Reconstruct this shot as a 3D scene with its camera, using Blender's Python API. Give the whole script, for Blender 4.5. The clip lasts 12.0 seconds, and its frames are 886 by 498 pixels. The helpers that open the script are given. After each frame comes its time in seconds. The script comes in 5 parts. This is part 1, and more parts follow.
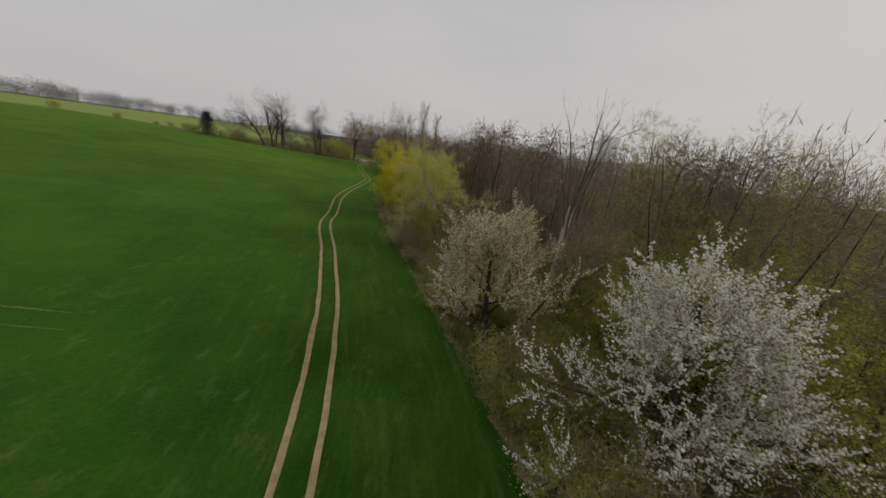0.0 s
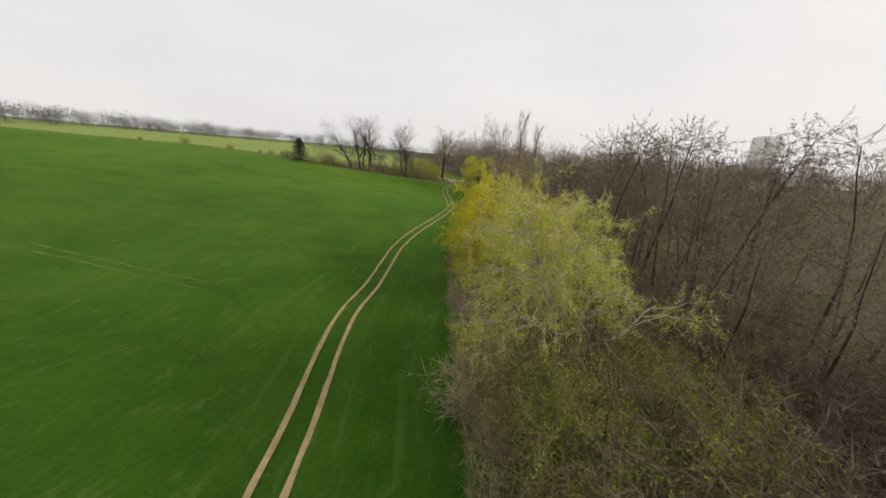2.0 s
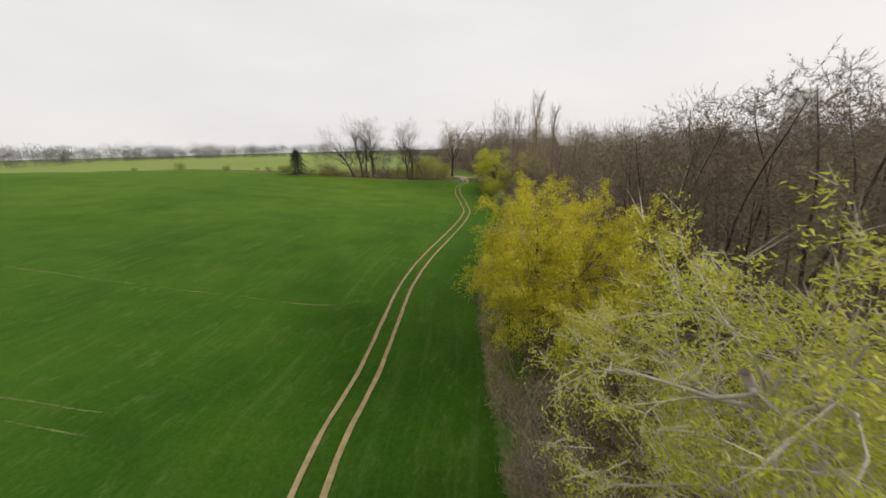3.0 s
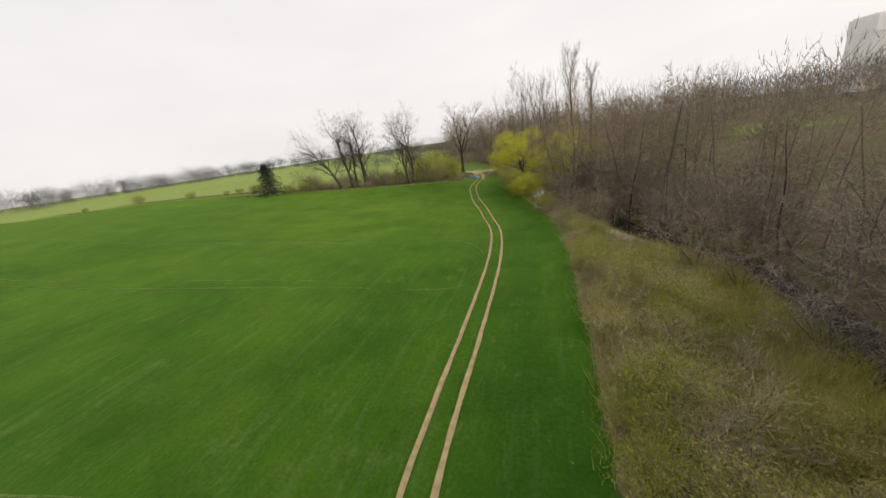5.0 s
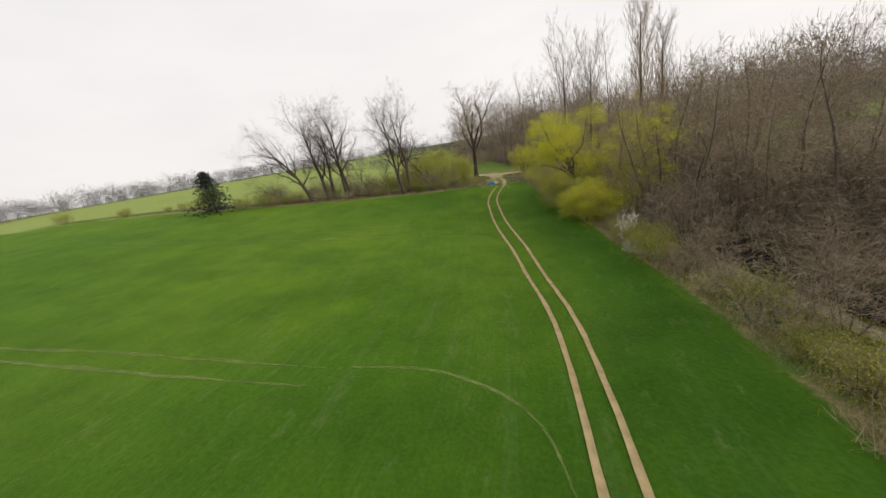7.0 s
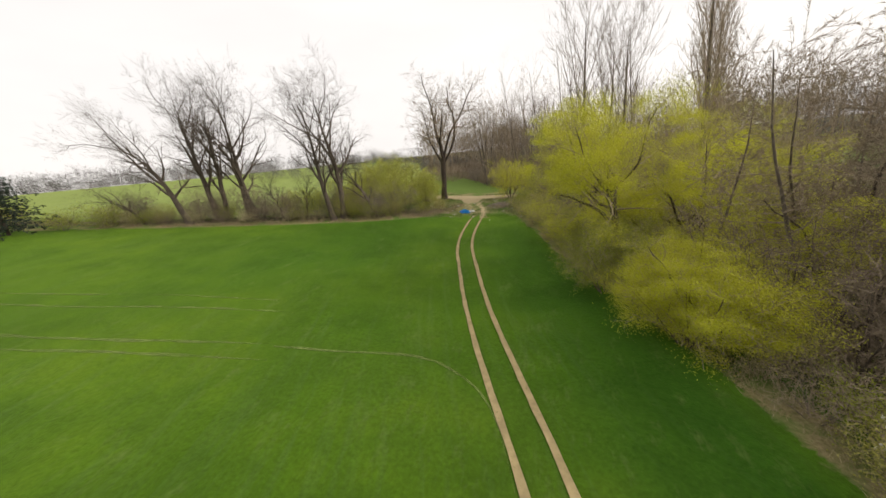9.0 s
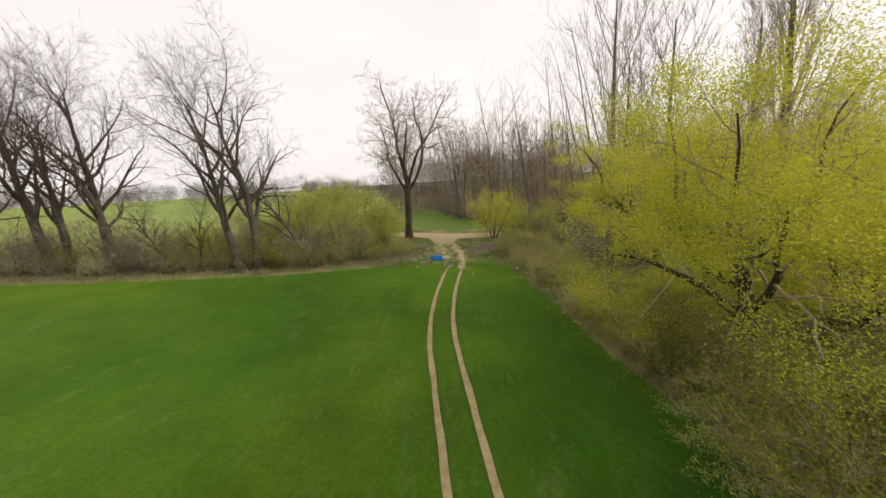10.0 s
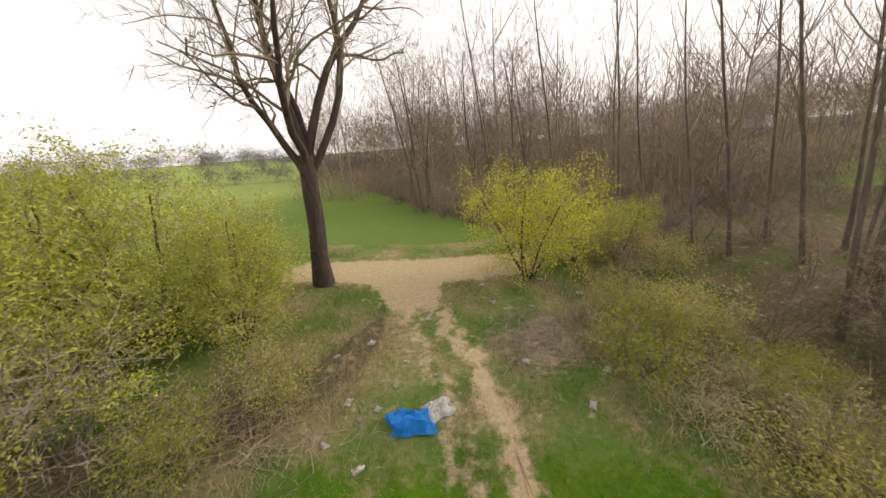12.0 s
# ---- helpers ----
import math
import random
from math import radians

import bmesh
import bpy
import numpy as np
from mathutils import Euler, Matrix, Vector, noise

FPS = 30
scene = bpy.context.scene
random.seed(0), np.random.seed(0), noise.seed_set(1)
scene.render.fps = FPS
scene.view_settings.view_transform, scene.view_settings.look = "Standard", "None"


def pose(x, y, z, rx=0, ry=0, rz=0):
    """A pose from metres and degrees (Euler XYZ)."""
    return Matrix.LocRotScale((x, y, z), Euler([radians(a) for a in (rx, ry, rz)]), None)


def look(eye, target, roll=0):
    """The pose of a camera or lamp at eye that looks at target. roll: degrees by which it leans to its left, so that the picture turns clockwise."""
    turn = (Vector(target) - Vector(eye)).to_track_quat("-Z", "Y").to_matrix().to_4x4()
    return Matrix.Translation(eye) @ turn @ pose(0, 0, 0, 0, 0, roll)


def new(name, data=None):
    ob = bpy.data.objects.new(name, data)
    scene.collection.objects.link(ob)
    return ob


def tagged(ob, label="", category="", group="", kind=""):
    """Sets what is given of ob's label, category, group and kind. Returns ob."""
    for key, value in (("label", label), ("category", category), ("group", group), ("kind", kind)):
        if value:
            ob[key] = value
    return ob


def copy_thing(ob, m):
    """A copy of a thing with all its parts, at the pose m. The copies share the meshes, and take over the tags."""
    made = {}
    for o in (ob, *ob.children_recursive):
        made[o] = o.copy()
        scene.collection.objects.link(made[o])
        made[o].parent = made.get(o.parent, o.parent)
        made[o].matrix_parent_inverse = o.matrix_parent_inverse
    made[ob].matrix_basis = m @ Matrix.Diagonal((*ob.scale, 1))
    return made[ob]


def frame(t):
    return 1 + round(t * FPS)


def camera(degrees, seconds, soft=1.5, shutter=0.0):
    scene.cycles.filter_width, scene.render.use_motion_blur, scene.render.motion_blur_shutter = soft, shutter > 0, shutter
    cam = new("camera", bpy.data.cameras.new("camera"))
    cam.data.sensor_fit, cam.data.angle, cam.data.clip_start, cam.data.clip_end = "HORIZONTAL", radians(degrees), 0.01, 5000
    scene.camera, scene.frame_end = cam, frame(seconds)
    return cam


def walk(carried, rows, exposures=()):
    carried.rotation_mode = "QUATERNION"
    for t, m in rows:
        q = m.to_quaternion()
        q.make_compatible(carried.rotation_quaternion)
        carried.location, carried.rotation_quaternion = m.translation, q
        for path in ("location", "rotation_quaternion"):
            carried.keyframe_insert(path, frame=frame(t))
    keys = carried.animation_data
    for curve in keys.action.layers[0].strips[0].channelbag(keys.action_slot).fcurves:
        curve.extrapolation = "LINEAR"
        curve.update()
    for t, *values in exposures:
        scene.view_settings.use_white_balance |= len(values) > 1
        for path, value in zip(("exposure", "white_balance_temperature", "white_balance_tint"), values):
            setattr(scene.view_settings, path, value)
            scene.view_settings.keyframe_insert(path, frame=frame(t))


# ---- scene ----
cam = camera(107.2, 12.0, 1.5, 0.07)
PATH = [
    (0, (2.475, -3.232, 13.435), (2.538, -1.317, 12.860), 7.8),
    (0.5, (2.674, 3.320, 13.822), (2.569, 5.236, 13.260), 7.1),
    (1, (2.158, 9.900, 14.217), (1.904, 11.805, 13.664), 6.6),
    (1.5, (1.251, 16.453, 14.378), (0.865, 18.336, 13.827), 6.0),
    (2, (-0.130, 22.951, 14.730), (-0.625, 24.807, 14.172), 5.1),
    (2.5, (-2.192, 29.199, 14.918), (-2.745, 31.033, 14.343), 2.6),
    (3, (-4.381, 35.543, 15.409), (-4.968, 37.362, 14.820), -1.4),
    (3.5, (-6.656, 42.385, 15.550), (-7.284, 44.188, 14.953), -5.4),
    (5.3, (-14.933, 68.966, 14.802), (-15.623, 70.734, 14.172), -8.9),
    (5.5, (-15.932, 71.986, 14.789), (-16.633, 73.748, 14.152), -9.1),
    (6, (-18.349, 79.444, 14.304), (-19.078, 81.195, 13.670), -9.6),
    (6.5, (-20.462, 86.581, 13.807), (-21.207, 88.328, 13.183), -9.9),
    (7, (-22.649, 93.989, 13.186), (-23.391, 95.743, 12.577), -9.9),
    (7.2, (-23.441, 96.785, 13.042), (-24.174, 98.544, 12.432), -9.8),
    (8.8, (-27.786, 118.007, 11.633), (-28.392, 119.830, 11.075), -6.0),
    (9, (-28.442, 121.035, 11.590), (-29.020, 122.867, 11.033), -5.6),
    (9.5, (-30.567, 128.943, 11.364), (-31.050, 130.817, 10.860), -4.6),
    (10, (-32.745, 136.789, 11.063), (-33.115, 138.712, 10.656), -3.9),
    (10.5, (-34.724, 144.201, 10.939), (-34.966, 146.147, 10.546), -3.9),
    (11, (-36.528, 151.628, 10.875), (-36.646, 153.576, 10.439), -4.9),
    (11.5, (-37.942, 159.114, 10.784), (-38.016, 161.048, 10.279), -4.2),
    (12, (-39.344, 166.919, 10.725), (-39.381, 168.826, 10.122), -4.5),
]

# exposure follows the clip's slow start
EXPOSURES = [(0.0, -0.70, 6650, 11), (0.3, -0.36, 6650, 11), (0.6, -0.05, 6650, 11), (0.9, 0.05, 6650, 11), (2.0, 0.0, 6700, 11), (3.5, 0.05, 6700, 11), (5.5, 0.15, 6750, 12), (7.0, 0.15, 6750, 12),
             (9.0, 0.32, 6900, 12), (9.5, 0.32, 6900, 12), (10.0, 0.26, 6950, 13), (10.6, 0.17, 7000, 13), (11.2, 0.35, 7050, 14), (12.0, 0.58, 7050, 15)]
walk(cam, [(t, look(eye, target, roll)) for t, eye, target, roll in PATH], EXPOSURES)

# ------------------------------------------------------------ overcast daylight
SUN_DIR = Vector((0.80, 0.25, 0.50)).normalized()
world = bpy.data.worlds.new("overcast_sky")
scene.world = world
world.use_nodes = True
wn, wl = world.node_tree.nodes, world.node_tree.links
wn.clear()
sky = wn.new("ShaderNodeTexSky")
sky.sky_type = "NISHITA"
sky.sun_disc = False
sky.sun_elevation = math.asin(SUN_DIR.z)
sky.sun_rotation = math.atan2(SUN_DIR.x, SUN_DIR.y)
sky.dust_density = 6.0
sky_dim = wn.new("ShaderNodeMixRGB")
sky_dim.blend_type = "MULTIPLY"
sky_dim.inputs[0].default_value = 1.0
sky_dim.inputs[2].default_value = (0.09, 0.09, 0.09, 1)
wl.new(sky.outputs[0], sky_dim.inputs[1])
wco = wn.new("ShaderNodeTexCoord")
wmap = wn.new("ShaderNodeMapping")
wmap.inputs["Scale"].default_value = (1.2, 1.2, 4.0)
wl.new(wco.outputs["Generated"], wmap.inputs[0])
cloud = wn.new("ShaderNodeTexNoise")
cloud.inputs["Scale"].default_value = 1.3
cloud.inputs["Detail"].default_value = 4.0
wl.new(wmap.outputs[0], cloud.inputs["Vector"])
cramp = wn.new("ShaderNodeValToRGB")
cramp.color_ramp.elements[0].position = 0.25
cramp.color_ramp.elements[0].color = (0.80, 0.80, 0.815, 1)
cramp.color_ramp.elements[1].position = 0.75
cramp.color_ramp.elements[1].color = (0.93, 0.925, 0.925, 1)
wl.new(cloud.outputs[0], cramp.inputs[0])
sky_mix = wn.new("ShaderNodeMixRGB")
sky_mix.inputs[0].default_value = 0.9
wl.new(sky_dim.outputs[0], sky_mix.inputs[1])
wl.new(cramp.outputs[0], sky_mix.inputs[2])
bg = wn.new("ShaderNodeBackground")
bg.inputs[1].default_value = 1.0
wl.new(sky_mix.outputs[0], bg.inputs[0])
wout = wn.new("ShaderNodeOutputWorld")
wl.new(bg.outputs[0], wout.inputs[0])

sun_data = bpy.data.lights.new("sun", "SUN")
sun_data.energy = 1.8
sun_data.angle = radians(18)
sun_data.color = (1.0, 0.96, 0.9)
sun = new("sun", sun_data)
sun.matrix_world = look(SUN_DIR * 100, (0, 0, 0))


# ------------------------------------------------------------ materials
def node_mat(name):
    m = bpy.data.materials.new(name)
    m.use_nodes = True
    nt = m.node_tree
    b = nt.nodes["Principled BSDF"]
    b.inputs["Specular IOR Level"].default_value = 0.2
    return m, nt, b


def ramp(nt, fac, *stops):
    r = nt.nodes.new("ShaderNodeValToRGB")
    el = r.color_ramp.elements
    while len(el) < len(stops):
        el.new(0.5)
    for e, (p, c) in zip(el, stops):
        e.position, e.color = p, (*c, 1)
    nt.links.new(fac, r.inputs[0])
    return r.outputs[0]


def world_pos(nt, scale=(1, 1, 1)):
    g = nt.nodes.new("ShaderNodeNewGeometry")
    m = nt.nodes.new("ShaderNodeMapping")
    m.inputs["Scale"].default_value = scale
    nt.links.new(g.outputs["Position"], m.inputs[0])
    return m.outputs[0]


def noise_node(nt, vec, scale, detail=4.0, rough=0.55):
    n = nt.nodes.new("ShaderNodeTexNoise")
    n.inputs["Scale"].default_value = scale
    n.inputs["Detail"].default_value = detail
    n.inputs["Roughness"].default_value = rough
    nt.links.new(vec, n.inputs["Vector"])
    return n.outputs["Fac"]


def mix(nt, fac, a, b, mode="MIX"):
    n = nt.nodes.new("ShaderNodeMixRGB")
    n.blend_type = mode
    for socket, v in zip(n.inputs, (fac, a, b)):
        if isinstance(v, (int, float)):
            socket.default_value = v
        elif isinstance(v, tuple):
            socket.default_value = (*v, 1)
        else:
            nt.links.new(v, socket)
    return n.outputs[0]


def math_node(nt, op, a, b=0.0, clamp=False):
    n = nt.nodes.new("ShaderNodeMath")
    n.operation, n.use_clamp = op, clamp
    for socket, v in zip(n.inputs, (a, b)):
        if isinstance(v, (int, float)):
            socket.default_value = v
        else:
            nt.links.new(v, socket)
    return n.outputs[0]


def bump(nt, b, height, strength, distance):
    n = nt.nodes.new("ShaderNodeBump")
    n.inputs["Strength"].default_value = strength
    n.inputs["Distance"].default_value = distance
    nt.links.new(height, n.inputs["Height"])
    nt.links.new(n.outputs[0], b.inputs["Normal"])


def bark_mat(name, dark, light, scale=6.0, rough=0.9):
    m, nt, b = node_mat(name)
    v = world_pos(nt, (1, 1, 0.25))
    f = noise_node(nt, v, scale, 6)
    g = noise_node(nt, world_pos(nt), 0.35, 2)
    c = ramp(nt, f, (0.3, dark), (0.7, light))
    c = mix(nt, g, c, tuple(0.75 * q for q in dark), "MIX")
    nt.links.new(c, b.inputs["Base Color"])
    b.inputs["Roughness"].default_value = rough
    bump(nt, b, f, 0.5, 0.03)
    return m


def twig_mat(name, dark, light):
    """Thin twigs, each a little different."""
    m, nt, b = node_mat(name)
    g = nt.nodes.new("ShaderNodeNewGeometry")
    c = ramp(nt, g.outputs["Random Per Island"], (0.0, dark), (1.0, light))
    o = nt.nodes.new("ShaderNodeObjectInfo")
    c = mix(nt, 0.45, c, ramp(nt, o.outputs["Random"], (0.0, dark), (1.0, light)))
    nt.links.new(c, b.inputs["Base Color"])
    b.inputs["Roughness"].default_value = 0.95
    return m


def leaf_mat(name, stops, through_light=0.45):
    m, nt, b = node_mat(name)
    g = nt.nodes.new("ShaderNodeNewGeometry")
    n = noise_node(nt, world_pos(nt), 0.45, 3)
    f = math_node(nt, "ADD", math_node(nt, "MULTIPLY", g.outputs["Random Per Island"], 0.55), math_node(nt, "MULTIPLY", n, 0.5))
    c = ramp(nt, f, *stops)
    nt.links.new(c, b.inputs["Base Color"])
    b.inputs["Roughness"].default_value = 0.6
    t = nt.nodes.new("ShaderNodeBsdfTranslucent")
    nt.links.new(c, t.inputs[0])
    s = nt.nodes.new("ShaderNodeMixShader")
    s.inputs[0].default_value = through_light
    nt.links.new(b.outputs[0], s.inputs[1])
    nt.links.new(t.outputs[0], s.inputs[2])
    nt.links.new(s.outputs[0], nt.nodes["Material Output"].inputs[0])
    return m


def ground_material():
    """Young crop, verge, wood floor, pale far field and bare dirt, by the sheet's zone weights."""
    m, nt, b = node_mat("ground_cover")
    v = world_pos(nt)
    big, mid, fine = noise_node(nt, v, 0.022, 3), noise_node(nt, v, 0.35, 5), noise_node(nt, v, 5.0, 6, 0.7)
    rows = noise_node(nt, world_pos(nt, (5.0, 0.22, 1.0)), 1.0, 4, 0.65)
    north = nt.nodes.new("ShaderNodeSeparateXYZ")
    nt.links.new(v, north.inputs[0])
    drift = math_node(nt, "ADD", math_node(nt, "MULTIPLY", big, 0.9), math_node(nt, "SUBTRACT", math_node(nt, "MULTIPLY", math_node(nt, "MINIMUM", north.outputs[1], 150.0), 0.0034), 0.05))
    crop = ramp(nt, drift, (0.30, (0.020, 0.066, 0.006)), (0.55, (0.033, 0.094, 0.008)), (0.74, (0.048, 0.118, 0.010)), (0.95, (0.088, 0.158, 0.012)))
    crop = mix(nt, ramp(nt, mid, (0.35, (0, 0, 0)), (0.75, (0.5, 0.5, 0.5))), crop, (0.050, 0.098, 0.014))
    crop = mix(nt, ramp(nt, rows, (0.55, (0, 0, 0)), (0.80, (0.40, 0.40, 0.40))), crop, (0.090, 0.150, 0.036))
    patch = noise_node(nt, v, 0.085, 4, 0.6)
    crop = mix(nt, ramp(nt, patch, (0.48, (0, 0, 0)), (0.72, (0.55, 0.55, 0.55))), crop, (0.072, 0.132, 0.016))
    lane = nt.nodes.new("ShaderNodeAttribute")
    lane.attribute_name = "lane"
    lane_vec = nt.nodes.new("ShaderNodeCombineXYZ")
    nt.links.new(math_node(nt, "MULTIPLY", lane.outputs["Fac"], 1.5), lane_vec.inputs[0])
    nt.links.new(math_node(nt, "MULTIPLY", north.outputs[1], 0.09), lane_vec.inputs[1])
    streak = noise_node(nt, lane_vec.outputs[0], 1.0, 4, 0.62)
    crop = mix(nt, ramp(nt, streak, (0.52, (0, 0, 0)), (0.74, (0.5, 0.5, 0.5))), crop, (0.095, 0.155, 0.045))
    # a deeper, darker green where the sheet's weight asks for it
    deep = nt.nodes.new("ShaderNodeAttribute")
    deep.attribute_name = "deep"
    crop = mix(nt, deep.outputs["Fac"], crop, (0.024, 0.082, 0.009))
    blot = noise_node(nt, v, 0.16, 6, 0.65)
    crop = mix(nt, 0.8, crop, ramp(nt, blot, (0.36, (0.68, 0.74, 0.78)), (0.52, (1, 1, 1)), (0.66, (1.30, 1.16, 1.10))), "MULTIPLY")
    scuff = noise_node(nt, world_pos(nt, (1.4, 0.6, 1.0)), 0.8, 6, 0.72)
    crop = mix(nt, ramp(nt, scuff, (0.56, (0, 0, 0)), (0.72, (0.55, 0.55, 0.55))), crop, (0.125, 0.165, 0.055))
    crop = mix(nt, 0.46, crop, ramp(nt, fine, (0.3, (0.45, 0.45, 0.45)), (0.7, (1.4, 1.4, 1.4))), "MULTIPLY")
    crop = mix(nt, 1.0, crop, (0.83, 0.89, 0.74), "MULTIPLY")
    pale = mix(nt, mid, (0.20, 0.25, 0.072), (0.29, 0.33, 0.115))
    floor = ramp(nt, fine, (0.25, (0.05, 0.038, 0.023)), (0.5, (0.11, 0.086, 0.052)), (0.75, (0.20, 0.158, 0.10)))
    floor = mix(nt, ramp(nt, mid, (0.45, (0, 0, 0)), (0.62, (0.8, 0.8, 0.8))), floor, (0.055, 0.085, 0.018))
    verge = ramp(nt, fine, (0.25, (0.09, 0.075, 0.032)), (0.5, (0.21, 0.17, 0.09)), (0.75, (0.34, 0.27, 0.16)))
    verge = mix(nt, ramp(nt, mid, (0.4, (0, 0, 0)), (0.6, (0.85, 0.85, 0.85))), verge, (0.06, 0.125, 0.02))
    dirt = ramp(nt, fine, (0.25, (0.27, 0.20, 0.125)), (0.6, (0.42, 0.325, 0.21)), (0.8, (0.53, 0.43, 0.295)))
    a = nt.nodes.new("ShaderNodeAttribute")
    a.attribute_name = "zone"
    sep = nt.nodes.new("ShaderNodeSeparateColor")
    nt.links.new(a.outputs["Color"], sep.inputs[0])
    ragged = noise_node(nt, v, 1.4, 6, 0.7)

    def zone(w):
        s = math_node(nt, "ADD", w, math_node(nt, "MULTIPLY", math_node(nt, "SUBTRACT", ragged, 0.5), 0.9))
        return ramp(nt, s, (0.42, (0, 0, 0)), (0.58, (1, 1, 1)))

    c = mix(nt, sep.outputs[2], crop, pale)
    c = mix(nt, zone(sep.outputs[1]), c, verge)
    c = mix(nt, zone(sep.outputs[0]), c, floor)
    c = mix(nt, zone(a.outputs["Alpha"]), c, dirt)
    nt.links.new(c, b.inputs["Base Color"])
    b.inputs["Roughness"].default_value = 0.95
    b.inputs["Specular IOR Level"].default_value = 0.05
    open_crop = math_node(nt, "SUBTRACT", 1.0, math_node(nt, "MAXIMUM", sep.outputs[0], math_node(nt, "MULTIPLY", sep.outputs[2], 0.5)), True)
    nt.links.new(math_node(nt, "MULTIPLY", open_crop, 0.15), b.inputs["Sheen Weight"])
    b.inputs["Sheen Roughness"].default_value = 0.45
    b.inputs["Sheen Tint"].default_value = (0.45, 0.75, 0.10, 1)
    bump(nt, b, math_node(nt, "ADD", fine, mid), 0.6, 0.12)
    return m


def plain_mat(name, color, rough=0.7, var=0.25, scale=3.0, metal=0.0):
    m, nt, b = node_mat(name)
    f = noise_node(nt, world_pos(nt), scale, 5)
    lo, hi = tuple(c * (1 - var) for c in color), tuple(min(1, c * (1 + var)) for c in color)
    nt.links.new(ramp(nt, f, (0.3, lo), (0.7, hi)), b.inputs["Base Color"])
    b.inputs["Roughness"].default_value = rough
    b.inputs["Metallic"].default_value = metal
    bump(nt, b, f, 0.3, 0.03)
    return m


GROUND = ground_material()
DIRT = plain_mat("rut_soil", (0.32, 0.252, 0.130), 0.95, 0.22, 2.0)
DRY_MUD = plain_mat("dry_mud", (0.40, 0.33, 0.25), 0.95, 0.3, 3.0)
PRESSED = plain_mat("pressed_crop", (0.165, 0.215, 0.06), 0.95, 0.35, 2.0)
pnt = PRESSED.node_tree
gaps = pnt.nodes.new("ShaderNodeMixShader")
pnt.links.new(ramp(pnt, noise_node(pnt, world_pos(pnt), 0.45, 5, 0.7), (0.35, (0.25, 0.25, 0.25)), (0.65, (0.65, 0.65, 0.65))), gaps.inputs[0])
pnt.links.new(pnt.nodes.new("ShaderNodeBsdfTransparent").outputs[0], gaps.inputs[1])
pnt.links.new(pnt.nodes["Principled BSDF"].outputs[0], gaps.inputs[2])
pnt.links.new(gaps.outputs[0], pnt.nodes["Material Output"].inputs[0])
BARK_GREY = bark_mat("grey_bark", (0.105, 0.085, 0.068), (0.28, 0.235, 0.19))
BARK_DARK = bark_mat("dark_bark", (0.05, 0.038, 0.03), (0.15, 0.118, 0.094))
BARK_MID = bark_mat("brown_bark", (0.07, 0.054, 0.042), (0.19, 0.155, 0.122))
BARK_PALE = bark_mat("pale_bark", (0.40, 0.365, 0.31), (0.78, 0.74, 0.66))
TWIG_BROWN = twig_mat("brown_twigs", (0.165, 0.128, 0.086), (0.37, 0.30, 0.215))
TWIG_GREY = twig_mat("grey_twigs", (0.16, 0.13, 0.105), (0.35, 0.295, 0.24))
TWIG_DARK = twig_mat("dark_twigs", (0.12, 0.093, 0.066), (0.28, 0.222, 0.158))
TWIG_ASH = twig_mat("ash_twigs", (0.055, 0.044, 0.036), (0.14, 0.115, 0.092))
TWIG_STRAW = twig_mat("straw_twigs", (0.29, 0.24, 0.13), (0.52, 0.45, 0.27))
TWIG_PALE = twig_mat("pale_twigs", (0.40, 0.35, 0.27), (0.66, 0.60, 0.50))
TWIG_TAN = twig_mat("tan_twigs", (0.20, 0.155, 0.105), (0.44, 0.36, 0.26))
# twigs of the distant trees: the haze of distance is put into their grey
TWIG_HAZE = twig_mat("haze_grey_twigs", (0.08, 0.077, 0.075), (0.17, 0.16, 0.155))
LEAF_LIME = leaf_mat("lime_leaves", ((0.2, (0.34, 0.36, 0.03)), (0.55, (0.55, 0.56, 0.05)), (0.85, (0.73, 0.70, 0.10))), 0.5)
LEAF_GOLD = leaf_mat("golden_leaves", ((0.2, (0.40, 0.38, 0.02)), (0.55, (0.64, 0.59, 0.04)), (0.85, (0.82, 0.72, 0.09))))
LEAF_OLIVE = leaf_mat("olive_leaves", ((0.2, (0.34, 0.37, 0.04)), (0.55, (0.56, 0.57, 0.075)), (0.85, (0.76, 0.73, 0.17))))
LEAF_SPRING = leaf_mat("yellow_green_leaves", ((0.2, (0.25, 0.29, 0.035)), (0.55, (0.43, 0.465, 0.07)), (0.85, (0.61, 0.61, 0.13))))
LEAF_GREEN = leaf_mat("fresh_green_leaves", ((0.2, (0.16, 0.20, 0.025)), (0.55, (0.29, 0.33, 0.04)), (0.85, (0.44, 0.46, 0.08))))
LEAF_SCRUB = leaf_mat("dull_olive_leaves", ((0.2, (0.22, 0.22, 0.045)), (0.55, (0.40, 0.385, 0.09)), (0.85, (0.55, 0.51, 0.17))))
PETAL = leaf_mat("white_petals", ((0.15, (0.70, 0.68, 0.60)), (0.5, (0.86, 0.85, 0.80)), (0.85, (0.92, 0.91, 0.88))), 0.4)
PETAL_PINK = leaf_mat("faded_petals", ((0.15, (0.44, 0.37, 0.24)), (0.5, (0.70, 0.63, 0.50)), (0.85, (0.90, 0.87, 0.80))), 0.4)
NEEDLE = leaf_mat("spruce_needles", ((0.2, (0.012, 0.02, 0.014)), (0.6, (0.03, 0.045, 0.03)), (0.9, (0.06, 0.075, 0.05))), 0.1)
DRY_GRASS = leaf_mat("dry_grass", ((0.2, (0.20, 0.155, 0.08)), (0.55, (0.36, 0.29, 0.17)), (0.85, (0.50, 0.42, 0.27))), 0.2)
